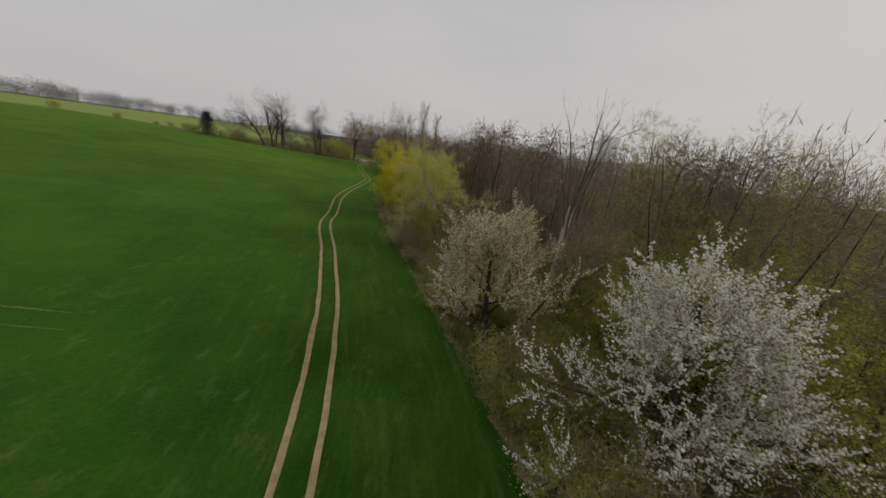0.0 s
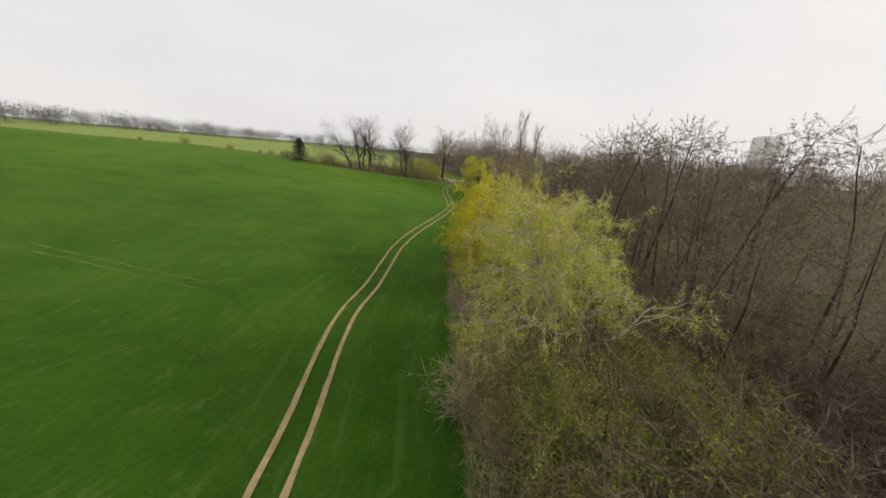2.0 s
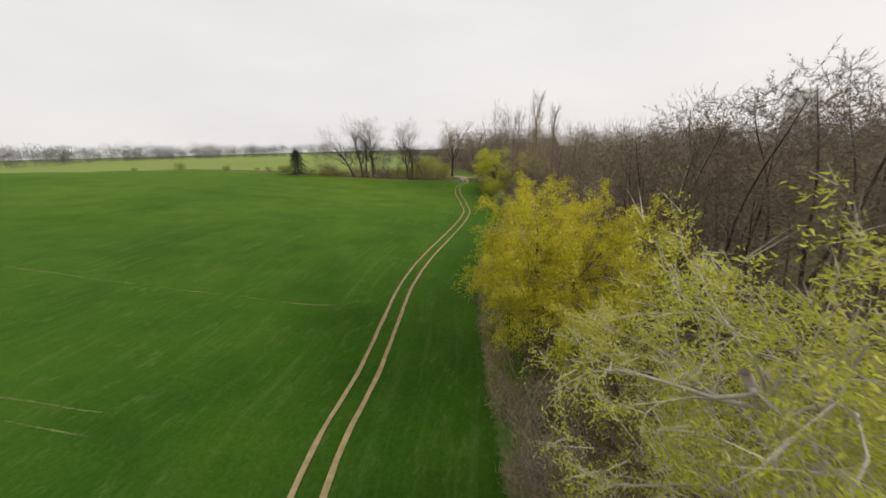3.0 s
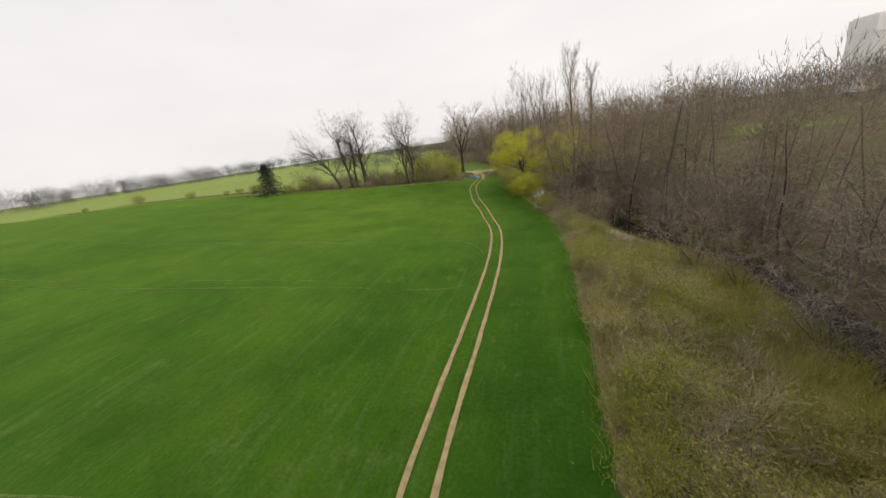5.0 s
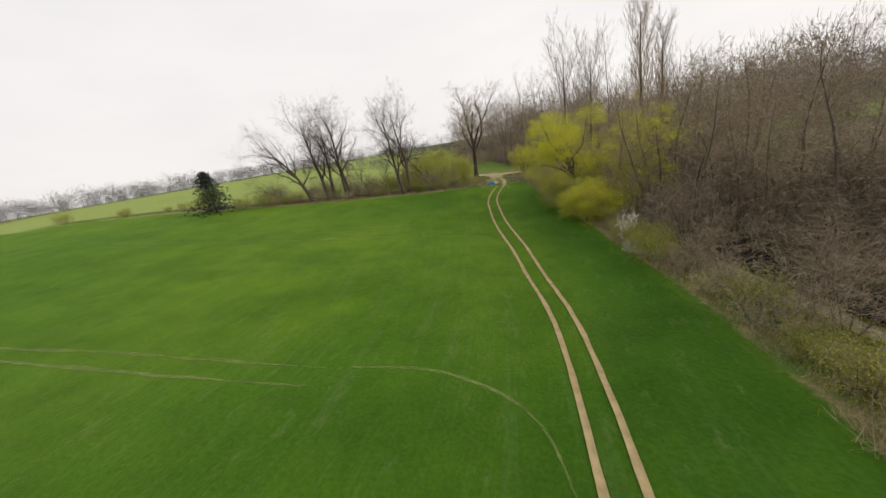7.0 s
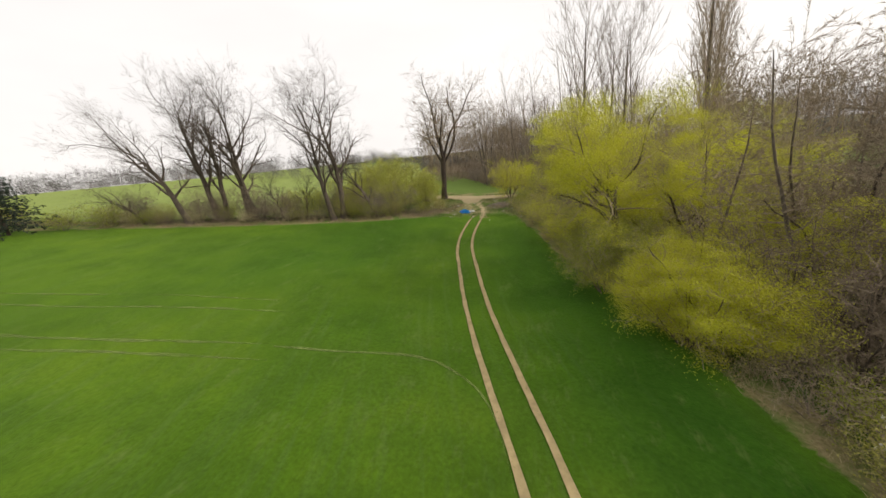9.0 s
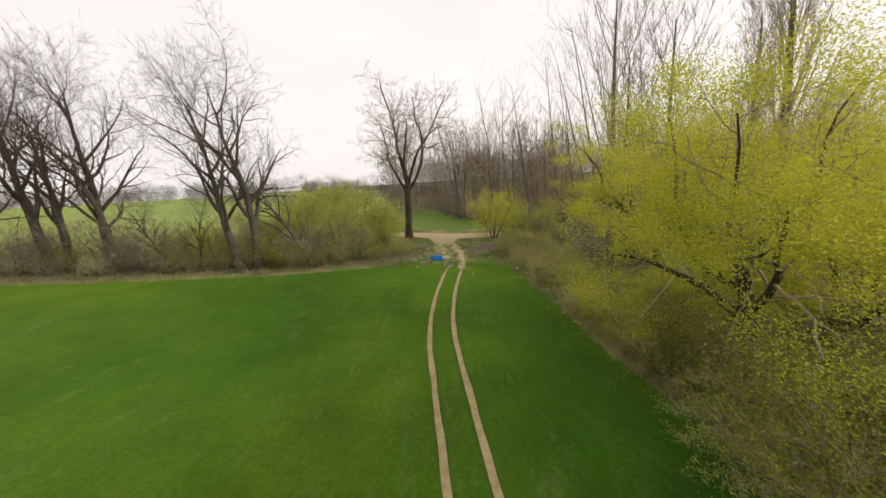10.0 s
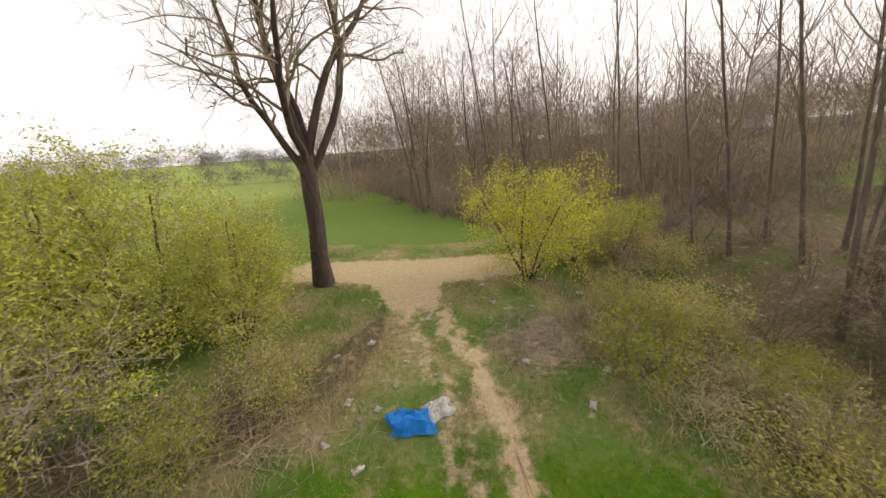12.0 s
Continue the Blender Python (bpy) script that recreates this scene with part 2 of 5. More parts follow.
GREEN_GRASS = leaf_mat("green_grass", ((0.2, (0.035, 0.085, 0.012)), (0.55, (0.07, 0.14, 0.02)), (0.85, (0.13, 0.20, 0.035))), 0.25)
# pale concrete, lifted near white: distance haze is put into the colour
PLASTER = plain_mat("haze_pale_concrete", (0.88, 0.875, 0.86), 0.8, 0.06, 0.05)
TARP_BLUE = plain_mat("blue_plastic", (0.025, 0.33, 0.85), 0.35, 0.25, 5.0)
TARP_WHITE = plain_mat("off_white_plastic", (0.66, 0.65, 0.60), 0.4, 0.12, 5.0)
PAPER = plain_mat("dirty_white_plastic", (0.62, 0.60, 0.55), 0.6, 0.2, 8.0)
WATER, wnt, wb = node_mat("brook_water")
wb.inputs["Base Color"].default_value = (0.018, 0.016, 0.012, 1)
wb.inputs["Roughness"].default_value = 0.1
wb.inputs["Specular IOR Level"].default_value = 0.5
bump(wnt, wb, noise_node(wnt, world_pos(wnt), 2.5, 3), 0.15, 0.05)

# ------------------------------------------------------------ plan of the land
TRACK = np.array([(4.5, -40), (0.3, -8), (-1.5, 5), (-3.15, 12.7), (-3.9, 15.4), (-5.1, 19.9), (-6.9, 25.3), (-10, 34.2), (-12.35, 40), (-13.7, 43.8),
                  (-14.6, 47.3), (-15.45, 52.5), (-17.3, 60), (-18.7, 66.2), (-19.6, 74), (-20, 84.2), (-20.6, 95.5), (-21.15, 101.5), (-21.65, 105.3), (-22.46, 110.3), (-23.7, 115.8), (-26.2, 123.2), (-28.4, 130), (-30.3, 135),
                  (-32.2, 140.2), (-33.7, 144.8), (-35.6, 151.4), (-37.2, 157.5), (-38.1, 164), (-38.4, 170), (-38.45, 174), (-39.1, 177.5), (-39.7, 180), (-40.8, 182.7), (-41.6, 186)])
EDGE = np.array([(12.4, -60), (9.9, -10), (8, 5), (5.2, 14.2), (2.5, 22), (-1, 33), (-3.6, 41), (-7.2, 52), (-9.2, 59), (-10.5, 64.5), (-11.6, 71), (-12.1, 84), (-12.5, 97), (-13.1, 104),
                 (-13.6, 110), (-14.8, 117), (-16.5, 123.5), (-18.7, 130.2), (-20.4, 137), (-22.3, 142), (-24.2, 147.5), (-25.6, 151), (-27.6, 157), (-29.2, 163.2), (-31.2, 169.3), (-32.4, 173), (-33.6, 177), (-34.4, 182), (-35, 188)])
BOUND = np.array([(-300, 90), (-228, 112), (-205, 119), (-180, 131), (-162, 143), (-141, 147.5), (-118, 149.8), (-102, 150.5), (-92, 155.5), (-75, 160.5), (-59, 166), (-50, 170.5), (-45, 174.2), (-42.5, 179)])


def smooth_line(pts, step=1.0):
    """A smooth curve through plan points, as rows about a step apart."""
    pts = np.asarray(pts, float)
    out = []
    for i in range(len(pts) - 1):
        p0, p1, p2, p3 = pts[max(i - 1, 0)], pts[i], pts[i + 1], pts[min(i + 2, len(pts) - 1)]
        n = max(2, int(np.linalg.norm(p2 - p1) / step))
        for t in np.linspace(0, 1, n, endpoint=False):
            out.append(0.5 * (2 * p1 + (p2 - p0) * t + (2 * p0 - 5 * p1 + 4 * p2 - p3) * t * t + (3 * p1 - p0 - 3 * p2 + p3) * t ** 3))
    out.append(pts[-1])
    return np.array(out)


TRACK_S = smooth_line(TRACK, 0.6)


def track_x(y):
    return np.interp(y, TRACK_S[:, 1], TRACK_S[:, 0])


def edge_x(y):
    return np.interp(y, EDGE[:, 1], EDGE[:, 0])


def bound_y(x):
    return np.interp(x, BOUND[:, 0], BOUND[:, 1])


def brook_x(y):
    return edge_x(y) + np.interp(y, [20, 86, 101, 105, 110, 117, 125, 140, 172], [13, 17, 16.6, 15.4, 12.6, 10.8, 10.8, 11.5, 12]) + 0.5 * np.sin(y * 0.13)


def height(x, y):
    """Height of the land: a field that rises to the west, a brook below its eastern edge, meadows beyond."""
    x, y = np.asarray(x, float), np.asarray(y, float)
    base = np.interp(y, [-80, 110, 150, 172, 185, 240, 600], [0, 0, 0.5, 1.1, 2.0, 2.4, 4])
    d = np.maximum(0, track_x(np.clip(y, -40, 179)) - x - 2)
    west = np.interp(d, [0, 10, 20, 36, 50, 66, 82, 105, 127, 160, 220, 300, 500, 1500], [0, 0.95, 1.8, 3.1, 4.2, 5.9, 6.8, 7.6, 8.4, 8.9, 9.3, 9.4, 8.0, 3.0])
    far_share = np.clip((x + 160) / 60, 0, 1)
    west = west * (np.interp(y, [160, 240, 400], [1, 1.0, 0.8]) * (1 - far_share) + np.interp(y, [172, 200, 250, 400], [1, 0.8, 0.3, 0.1]) * far_share)
    r = np.maximum(0, x - edge_x(np.clip(y, -60, 188)))
    near_end = np.clip((192 - y) / 14, 0, 1)
    dip = np.interp(r, [0, 1.5, 8, 14, 20, 32, 60, 160, 500], [0, -0.25, -1.0, -1.2, -1.0, -0.5, 0.3, 2.5, 4.5]) * near_end
    dip = dip - 0.9 * np.exp(-((x - brook_x(y)) / 2.9) ** 4) * near_end * np.clip((y - 40) / 30, 0, 1)
    dip = dip + (1 - near_end) * np.interp(r, [0, 60, 300], [0, 0.5, 2.5])
    rise = np.interp(y, [-80, 0, 60, 80, 100, 114, 128], [0.6, 0.6, 0.7, 1.1, 0.9, 0.3, 0])
    return base + rise + west + dip


def gz(x, y):
    return float(height(x, y))


# ------------------------------------------------------------ mesh helpers
def mesh_from(name, verts, faces, mat, smooth=False):
    me = bpy.data.meshes.new(name)
    me.from_pydata([tuple(map(float, v)) for v in verts] if not isinstance(verts, np.ndarray) else verts.tolist(), [], faces if isinstance(faces, list) else faces.tolist())
    me.materials.append(mat)
    if smooth:
        me.polygons.foreach_set("use_smooth", [True] * len(me.polygons))
    me.update()
    return me


def thing(name, loc, label, category, group="", kind=""):
    ob = new(name)
    ob.location = loc
    ob.empty_display_size = 0.2
    return tagged(ob, label, category, group, kind)


def part_mesh(name, me, parent, label=""):
    ob = new(name, me)
    ob.parent = parent
    if label:
        tagged(ob, label)
    return ob


def part(name, bm, material, parent, label=""):
    me = bpy.data.meshes.new(name)
    bm.to_mesh(me)
    bm.free()
    me.materials.append(material)
    return part_mesh(name, me, parent, label)


class Sheaf:
    """Collects tubes and small blades into one mesh."""

    def __init__(self):
        self.v, self.f, self.n = [], [], 0

    def tube(self, pts, rad, k):
        pts = np.asarray(pts)
        d = np.gradient(pts, axis=0)
        d /= np.linalg.norm(d, axis=1)[:, None] + 1e-9
        ref = np.array([0.31, 0.87, 0.12]) if abs(d[0][2]) > 0.6 else np.array([0.05, 0.1, 1.0])
        u = np.cross(d, ref)
        u /= np.linalg.norm(u, axis=1)[:, None] + 1e-9
        w = np.cross(d, u)
        a = np.arange(k) * 2 * np.pi / k
        ring = pts[:, None] + np.asarray(rad)[:, None, None] * (np.cos(a)[None, :, None] * u[:, None] + np.sin(a)[None, :, None] * w[:, None])
        self.v.append(ring.reshape(-1, 3))
        m = len(pts)
        i = np.arange(m - 1)[:, None] * k
        j = np.arange(k)[None]
        q = np.stack([i + j, i + (j + 1) % k, i + k + (j + 1) % k, i + k + j], -1).reshape(-1, 4) + self.n
        self.f += q.tolist()
        self.n += m * k

    def blades(self, p, d, length, width, rng):
        """Thin tapered slivers: twigs and grass."""
        p, d = np.asarray(p), np.asarray(d)
        n = len(p)
        if n == 0:
            return
        d = d / (np.linalg.norm(d, axis=1)[:, None] + 1e-9)
        s = np.cross(d, rng.normal(size=(n, 3)))
        s /= np.linalg.norm(s, axis=1)[:, None] + 1e-9
        length, width = np.broadcast_to(length, n)[:, None], np.broadcast_to(width, n)[:, None]
        v = np.stack([p - s * width / 2, p + s * width / 2, p + d * length], 1).reshape(-1, 3)
        self.v.append(v)
        self.f += (np.arange(3 * n).reshape(-1, 3) + self.n).tolist()
        self.n += 3 * n

    def leaves(self, p, size, rng, long=1.7):
        """Small pointed leaves or leaf tufts, turned every way."""
        p = np.asarray(p)
        n = len(p)
        a = rng.normal(size=(n, 3))
        a /= np.linalg.norm(a, axis=1)[:, None]
        b = np.cross(a, rng.normal(size=(n, 3)))
        b /= np.linalg.norm(b, axis=1)[:, None] + 1e-9
        s = (size * rng.uniform(0.6, 1.3, n))[:, None]
        v = np.stack([p - a * s * long / 2 - b * s * 0.3, p - a * s * long / 4 + b * s * 0.6, p + a * s * long / 2], 1).reshape(-1, 3)
        self.v.append(v)
        self.f += (np.arange(3 * n).reshape(-1, 3) + self.n).tolist()
        self.n += 3 * n

    def tufts(self, p, size, rng):
        """Little six-cornered clumps, for blossom."""
        p = np.asarray(p)
        n = len(p)
        base = np.array([(1, 0, 0), (-1, 0, 0), (0, 1, 0), (0, -1, 0), (0, 0, 1), (0, 0, -1)], float)
        s = size * rng.uniform(0.55, 1.35, (n, 1, 1)) * rng.uniform(0.6, 1.3, (n, 6, 1))
        v = (p[:, None] + base[None] * s + rng.normal(scale=size * 0.25, size=(n, 6, 3))).reshape(-1, 3)
        tri = np.array([(0, 2, 4), (2, 1, 4), (1, 3, 4), (3, 0, 4), (2, 0, 5), (1, 2, 5), (3, 1, 5), (0, 3, 5)])
        self.v.append(v)
        self.f += ((np.arange(n) * 6)[:, None, None] + tri[None] + self.n).reshape(-1, 3).tolist()
        self.n += 6 * n

    def mesh(self, name, mat, smooth=False):
        return mesh_from(name, np.concatenate(self.v) if self.v else np.zeros((0, 3)), self.f, mat, smooth)


def grow(rng, spec):
    """A tree's wood: heavy wood and light wood as sheaves, and the points where twigs sit."""
    heavy, light, seats, dirs, limbs, stems = Sheaf(), Sheaf(), [], [], [], []
    fine_p, fine_d, fine_w = [], [], []
    levels = len(spec["len"])

    def branch(p, d, length, r, lvl, wood):
        if lvl == 1 and spec["heavy"] >= 1:
            wood = Sheaf()
            limbs.append(wood)
        n = spec["segs"][lvl]
        step = length / n
        pts, rad = [p.copy()], [r]
        tip = spec["tip"][lvl]
        for i in range(n):
            d = d + rng.normal(scale=spec["wander"][lvl], size=3) + np.array([0, 0, spec["lift"][lvl]]) + spec.get("lean", np.zeros(3)) * (0.3 if lvl else 1)
            d = d / np.linalg.norm(d)
            p = p + d * step
            pts.append(p.copy())
            rad.append(r * (1 - (1 - tip) * (i + 1) / n))
        if lvl == 0 and spec.get("flare", True):
            rad[0] *= 1.35
        pts = np.array(pts)
        if lvl == levels - 1:
            fine_p.append(pts[0])
            fine_d.append(pts[-1] - pts[0])
            fine_w.append(2.2 * r)
        else:
            (wood if lvl <= spec["heavy"] else light).tube(pts, rad, spec["sides"][lvl])
        if lvl + 1 < levels:
            k = spec["kids"][lvl]
            turn = rng.uniform(0, 6.28)
            for j in range(k):
                t = spec["start"][lvl] + (1 - spec["start"][lvl]) * (j + rng.uniform(0.1, 0.9)) / k
                f = t * n
                i = min(int(f), n - 1)
                q = pts[i] + (pts[i + 1] - pts[i]) * (f - i)
                a = pts[i + 1] - pts[i]
                a = a / np.linalg.norm(a)
                turn += 2.4 + rng.normal(scale=0.4)
                u = np.cross(a, (0.3, 0.2, 1.0) if abs(a[2]) < 0.9 else (1.0, 0.2, 0.1))
                u /= np.linalg.norm(u)
                w = np.cross(a, u)
                ang = radians(spec["angle"][lvl]) * rng.uniform(0.7, 1.25)
                nd = a * math.cos(ang) + (u * math.cos(turn) + w * math.sin(turn)) * math.sin(ang)
                nl = spec["len"][lvl + 1] * rng.uniform(0.65, 1.2) * (1 - spec["short"][lvl] * t)
                branch(q, nd, nl, max(rad[i] * spec["thin"][lvl] * rng.uniform(0.75, 1.1), 0.008), lvl + 1, wood)
        if lvl >= levels - spec.get("seat_levels", 1):
            m = spec["seats"]
            for t in rng.uniform(0.15, 1.0, m):
                f = t * n
                i = min(int(f), n - 1)
                seats.append(pts[i] + (pts[i + 1] - pts[i]) * (f - i))
                dirs.append(d + rng.normal(scale=0.55, size=3))

    for s in range(spec.get("stems", 1)):
        if spec.get("stems", 1) > 1:
            az = 6.283 * s / spec["stems"] + rng.uniform(-0.5, 0.5)
            off = np.array([math.cos(az), math.sin(az), 0])
            d = off * spec["splay"] * rng.uniform(0.3, 1.2) + np.array([0, 0, 1.0])
            stem = Sheaf()
            stems.append(stem)
            branch(off * rng.uniform(0.05, 0.35) + (0, 0, -0.15), d / np.linalg.norm(d), spec["len"][0] * rng.uniform(0.75, 1.1), spec["r"], 0, stem)
        else:
            branch(np.array([0, 0, -0.2]), np.array([0, 0, 1.0]), spec["len"][0], spec["r"], 0, heavy)
    fd = np.array(fine_d)
    light.blades(np.array(fine_p), fd, np.linalg.norm(fd, axis=1), np.maximum(fine_w, 0.02), rng)
    return heavy, limbs, stems, light, np.array(seats), np.array(dirs), np.array(fine_p), fd


def wood_tree(name, seed, spec, bark, twig, label, category, group="", twig_len=0.9, twig_w=0.022, leaf=None, limb_bark=None):
    """A tree at the origin: trunk with limbs, fine branches, and foliage or blossom if it has any."""
    rng = np.random.default_rng(seed)
    heavy, limbs, stems, light, seats, dirs, shoot_p, shoot_d = grow(rng, spec)
    ob = thing(name, (0, 0, 0), label, category, group)
    if stems:
        for s in stems:
            part_mesh("stem", s.mesh("stem", bark, True), ob)
    else:
        trunk = part_mesh("trunk", heavy.mesh("trunk", bark, True), ob)
        for s in limbs:
            part_mesh("limb", s.mesh("limb", limb_bark or bark, True), trunk)
    light.blades(seats, dirs + np.array([0, 0, spec.get("twig_lift", 0.2)]), twig_len * rng.uniform(0.5, 1.3, len(seats)), twig_w, rng)
    part_mesh("crown", light.mesh("twigs", twig), ob)
    if leaf:
        lf = Sheaf()
        k = leaf["per"]
        base = np.repeat(seats, k, 0)
        along = np.repeat(dirs, k, 0)
        pos = base + along * rng.uniform(0, leaf.get("reach", 0.5), (len(base), 1)) + rng.normal(scale=leaf["spread"], size=base.shape)
        if "string" in leaf:
            k = leaf["string"]
            t = np.tile(np.linspace(0.1, 1.12, k), len(shoot_p))[:, None]
            pos = np.repeat(shoot_p, k, 0) + np.repeat(shoot_d, k, 0) * t + rng.normal(scale=leaf["spread"], size=(k * len(shoot_p), 3))
        if "hang" in leaf:
            unit = dirs / np.linalg.norm(dirs, axis=1)[:, None]
            reach = leaf["reach"] * rng.uniform(0.5, 1.3, (len(seats), 1, 1))
            t = rng.random((len(seats), k, 1))
            pos = (seats[:, None] + unit[:, None] * reach * t - np.array([0, 0, leaf["hang"]]) * reach * t * t + rng.normal(scale=leaf["spread"], size=(len(seats), k, 3))).reshape(-1, 3)
        if "puff" in leaf:
            core = seats[rng.permutation(len(seats))[: leaf["puffs"]]]
            swell = rng.uniform(0.55, 1.35, (len(core), 1, 1))
            pos = (core[:, None] + rng.normal(size=(len(core), k, 3)) * np.array(leaf["puff"]) * swell).reshape(-1, 3)
        if "droop" in leaf:
            pos[:, 2] -= np.abs(rng.normal(scale=leaf["droop"], size=len(pos)))
        pos = pos[pos[:, 2] > leaf.get("low", 0.6)]
        if leaf.get("tuft"):
            lf.tufts(pos, leaf["size"], rng)
        else:
            lf.leaves(pos, leaf["size"], rng, leaf.get("long", 1.7))
        part_mesh(leaf.get("name", "foliage"), lf.mesh("foliage", leaf["mat"]), ob)
        if "green" in leaf:
            lg = Sheaf()
            pick = rng.random(len(pos)) < leaf["green_share"]
            lg.leaves(pos[pick] + rng.normal(scale=0.15, size=(pick.sum(), 3)), leaf["size"] * 1.2, rng)
            part_mesh("leaf_flush", lg.mesh("young_leaves", leaf["green"]), ob)
    return ob


def put(ob, x, y, turn=0.0, scale=1.0, stretch=1.0, sink=0.08, lean=(0, 0)):
    """Stand a thing on the land."""
    ob.matrix_world = pose(x, y, gz(x, y) - sink, lean[0], lean[1]) @ pose(0, 0, 0, 0, 0, turn) @ Matrix.Diagonal((scale, scale, scale * stretch, 1))
    return ob


def put_copy(ob, x, y, turn=0.0, scale=1.0, stretch=1.0, sink=0.08, lean=(0, 0)):
    c = copy_thing(ob, Matrix())
    return put(c, x, y, turn, scale, stretch, sink, lean)


# ------------------------------------------------------------ the ground sheet
def axis_steps(lo, hi, fine_lo, fine_hi, fine):
    mid = np.arange(fine_lo, fine_hi + fine / 2, fine)
    up = [mid[-1]]
    s = fine
    while up[-1] < hi:
        s *= 1.22
        up.append(up[-1] + s)
    dn = [mid[0]]
    s = fine
    while dn[-1] > lo:
        s *= 1.22
        dn.append(dn[-1] - s)
    return np.concatenate([np.array(dn[:0:-1]), mid, np.array(up[1:])])


def build_ground():
    xs, ys = axis_steps(-2800, 2800, -72, 24, 0.7), axis_steps(-2000, 3200, -24, 214, 0.7)
    X, Y = np.meshgrid(xs, ys)
    Z = height(X, Y)
    nx, ny = len(xs), len(ys)
    v = np.stack([X, Y, Z], -1).reshape(-1, 3)
    i = np.arange(ny - 1)[:, None] * nx + np.arange(nx - 1)[None]
    f = np.stack([i, i + 1, i + nx + 1, i + nx], -1).reshape(-1, 4)
    me = mesh_from("ground", v, f, GROUND, True)
    r = X - edge_x(np.clip(Y, -60, 188))
    l = Y - bound_y(np.clip(X, -300, -42))
    wood_x = np.interp(Y, [-60, 186, 203, 245, 420], [-27, -27, -38.5, -62, -150])
    wood = np.where(Y < 188, np.clip((r - 2.6) / 1.6, 0, 1) * 1, np.clip((X - wood_x) / 3, 0, 1) * np.clip((np.where(Y > 205, 12, 200) - X) / 10, 0, 1) * (Y < 420) * np.clip((Y - 192) / 3 + (X + 30) / 3, 0, 1))
    wood = np.maximum(wood, 0.95 * np.clip(1 - np.abs(l - 4.0) / 4.0, 0, 1) * (X < -43))
    wood = np.maximum(wood, np.clip((Y - 235) / 15, 0, 1) * (X > -62 - (Y - 245) * 0.5))
    wood = np.maximum(wood, np.clip((X - 60) / 20, 0, 1))
    verge = np.clip(1 - np.abs(r - 1.4) / 2.2, 0, 1)
    scrubland = np.clip((Y - 64) / 4, 0, 1) * np.clip((107 - Y) / 4, 0, 1) * np.clip((13 - r) / 3, 0, 1) * (r > 0.5)
    verge = np.maximum(verge, scrubland)
    wood = wood * (1 - 0.75 * scrubland)
    verge = np.maximum(verge, np.clip(1 - np.abs(l - 0.5) / 2.4, 0, 1) * (X < -41))
    end = np.clip((Y - 170.5) / 5, 0, 1) * (Y < 196) * np.clip((X + 56) / 6, 0, 1)
    verge = np.maximum(verge, 0.62 * end)
    bare = 0.37 * end
    pale = np.clip((l - 5) / 3, 0, 1) * np.clip((-46 - X) / 30, 0, 1) * (Y < 900)
    deep_end = np.clip((Y - 190) / 4, 0, 1) * (X > -130)
    meadow = np.clip((Y - 189) / 3, 0, 1) * (X > -130) * (X < 400)
    pale = np.maximum(pale * 0.8, 0.35 * meadow)
    cross = np.abs(Y - (189.4 + 0.06 * (X + 42))) - 1.9
    dirt = np.clip(0.75 - cross * 0.6, 0, 1) * np.clip((12 - np.abs(X + 42)) / 6, 0, 1)
    spur = np.abs(X - (-42.4 + (188 - Y) * 0.10)) - np.interp(Y, [182, 186, 189], [0.5, 1.6, 3.0])
    dirt = np.maximum(dirt, np.clip(0.7 - spur * 0.7, 0, 1) * np.clip((Y - 182) / 3, 0, 1) * (Y < 190))
    dirt = np.maximum(dirt, 0.55 * np.clip(1.3 - np.hypot(X + 35.2, (Y - 180.2) * 0.8) / 3, 0, 1))
    dirt = np.maximum(dirt, bare)
    for off, share in ((0.88, 0.66), (-0.88, 0.54)):
        gap = np.abs(X - track_x(np.clip(Y, -40, 186)) - off)
        dirt = np.maximum(dirt, share * np.clip(1.35 - gap / 0.75, 0, 1) * np.clip((Y - 170) / 3, 0, 1) * (Y < 187))
    # weight of the deeper green: by the wood edge, south, meadow, hedge side
    deep = np.interp(r, [-9, -6, -2.4, -1.2, 0], [0, 0.5, 0.75, 0.7, 0]) * np.clip((Y - 40) / 60, 0.1, 1) * np.clip((174 - Y) / 22, 0, 1)
    deep = deep * (1 - np.clip((r + 3.6) / 0.8, 0, 1) * np.clip((Y - 80) / 6, 0, 1) * np.clip((108 - Y) / 4, 0, 1))
    deep = np.maximum(deep, 0.8 * np.interp(Y, [-30, 0, 40, 65], [1, 0.95, 0.5, 0]) * np.interp(r, [-16, -8], [1, 0]))
    me.attributes.new("lane", "FLOAT", "POINT").data.foreach_set("value", (X - track_x(np.clip(Y, -40, 186))).reshape(-1).astype(np.float32))
    deep = np.maximum(deep, 0.8 * deep_end)
    deep = np.maximum(deep, 0.6 * np.clip((l + 34) / 14, 0, 1) * np.clip((X + 75) / 20, 0, 1) * np.clip((-38.5 - X) / 9, 0, 1) * np.clip((186 - Y) / 8, 0, 1))
    me.attributes.new("deep", "FLOAT", "POINT").data.foreach_set("value", deep.reshape(-1).astype(np.float32))
    col = me.color_attributes.new("zone", "FLOAT_COLOR", "POINT")
    col.data.foreach_set("color", np.stack([wood, verge, pale, dirt], -1).reshape(-1).astype(np.float32))
    return tagged(new("ground", me), "green young crop field with dry verge and woodland floor", "ground", kind="structure")


build_ground()


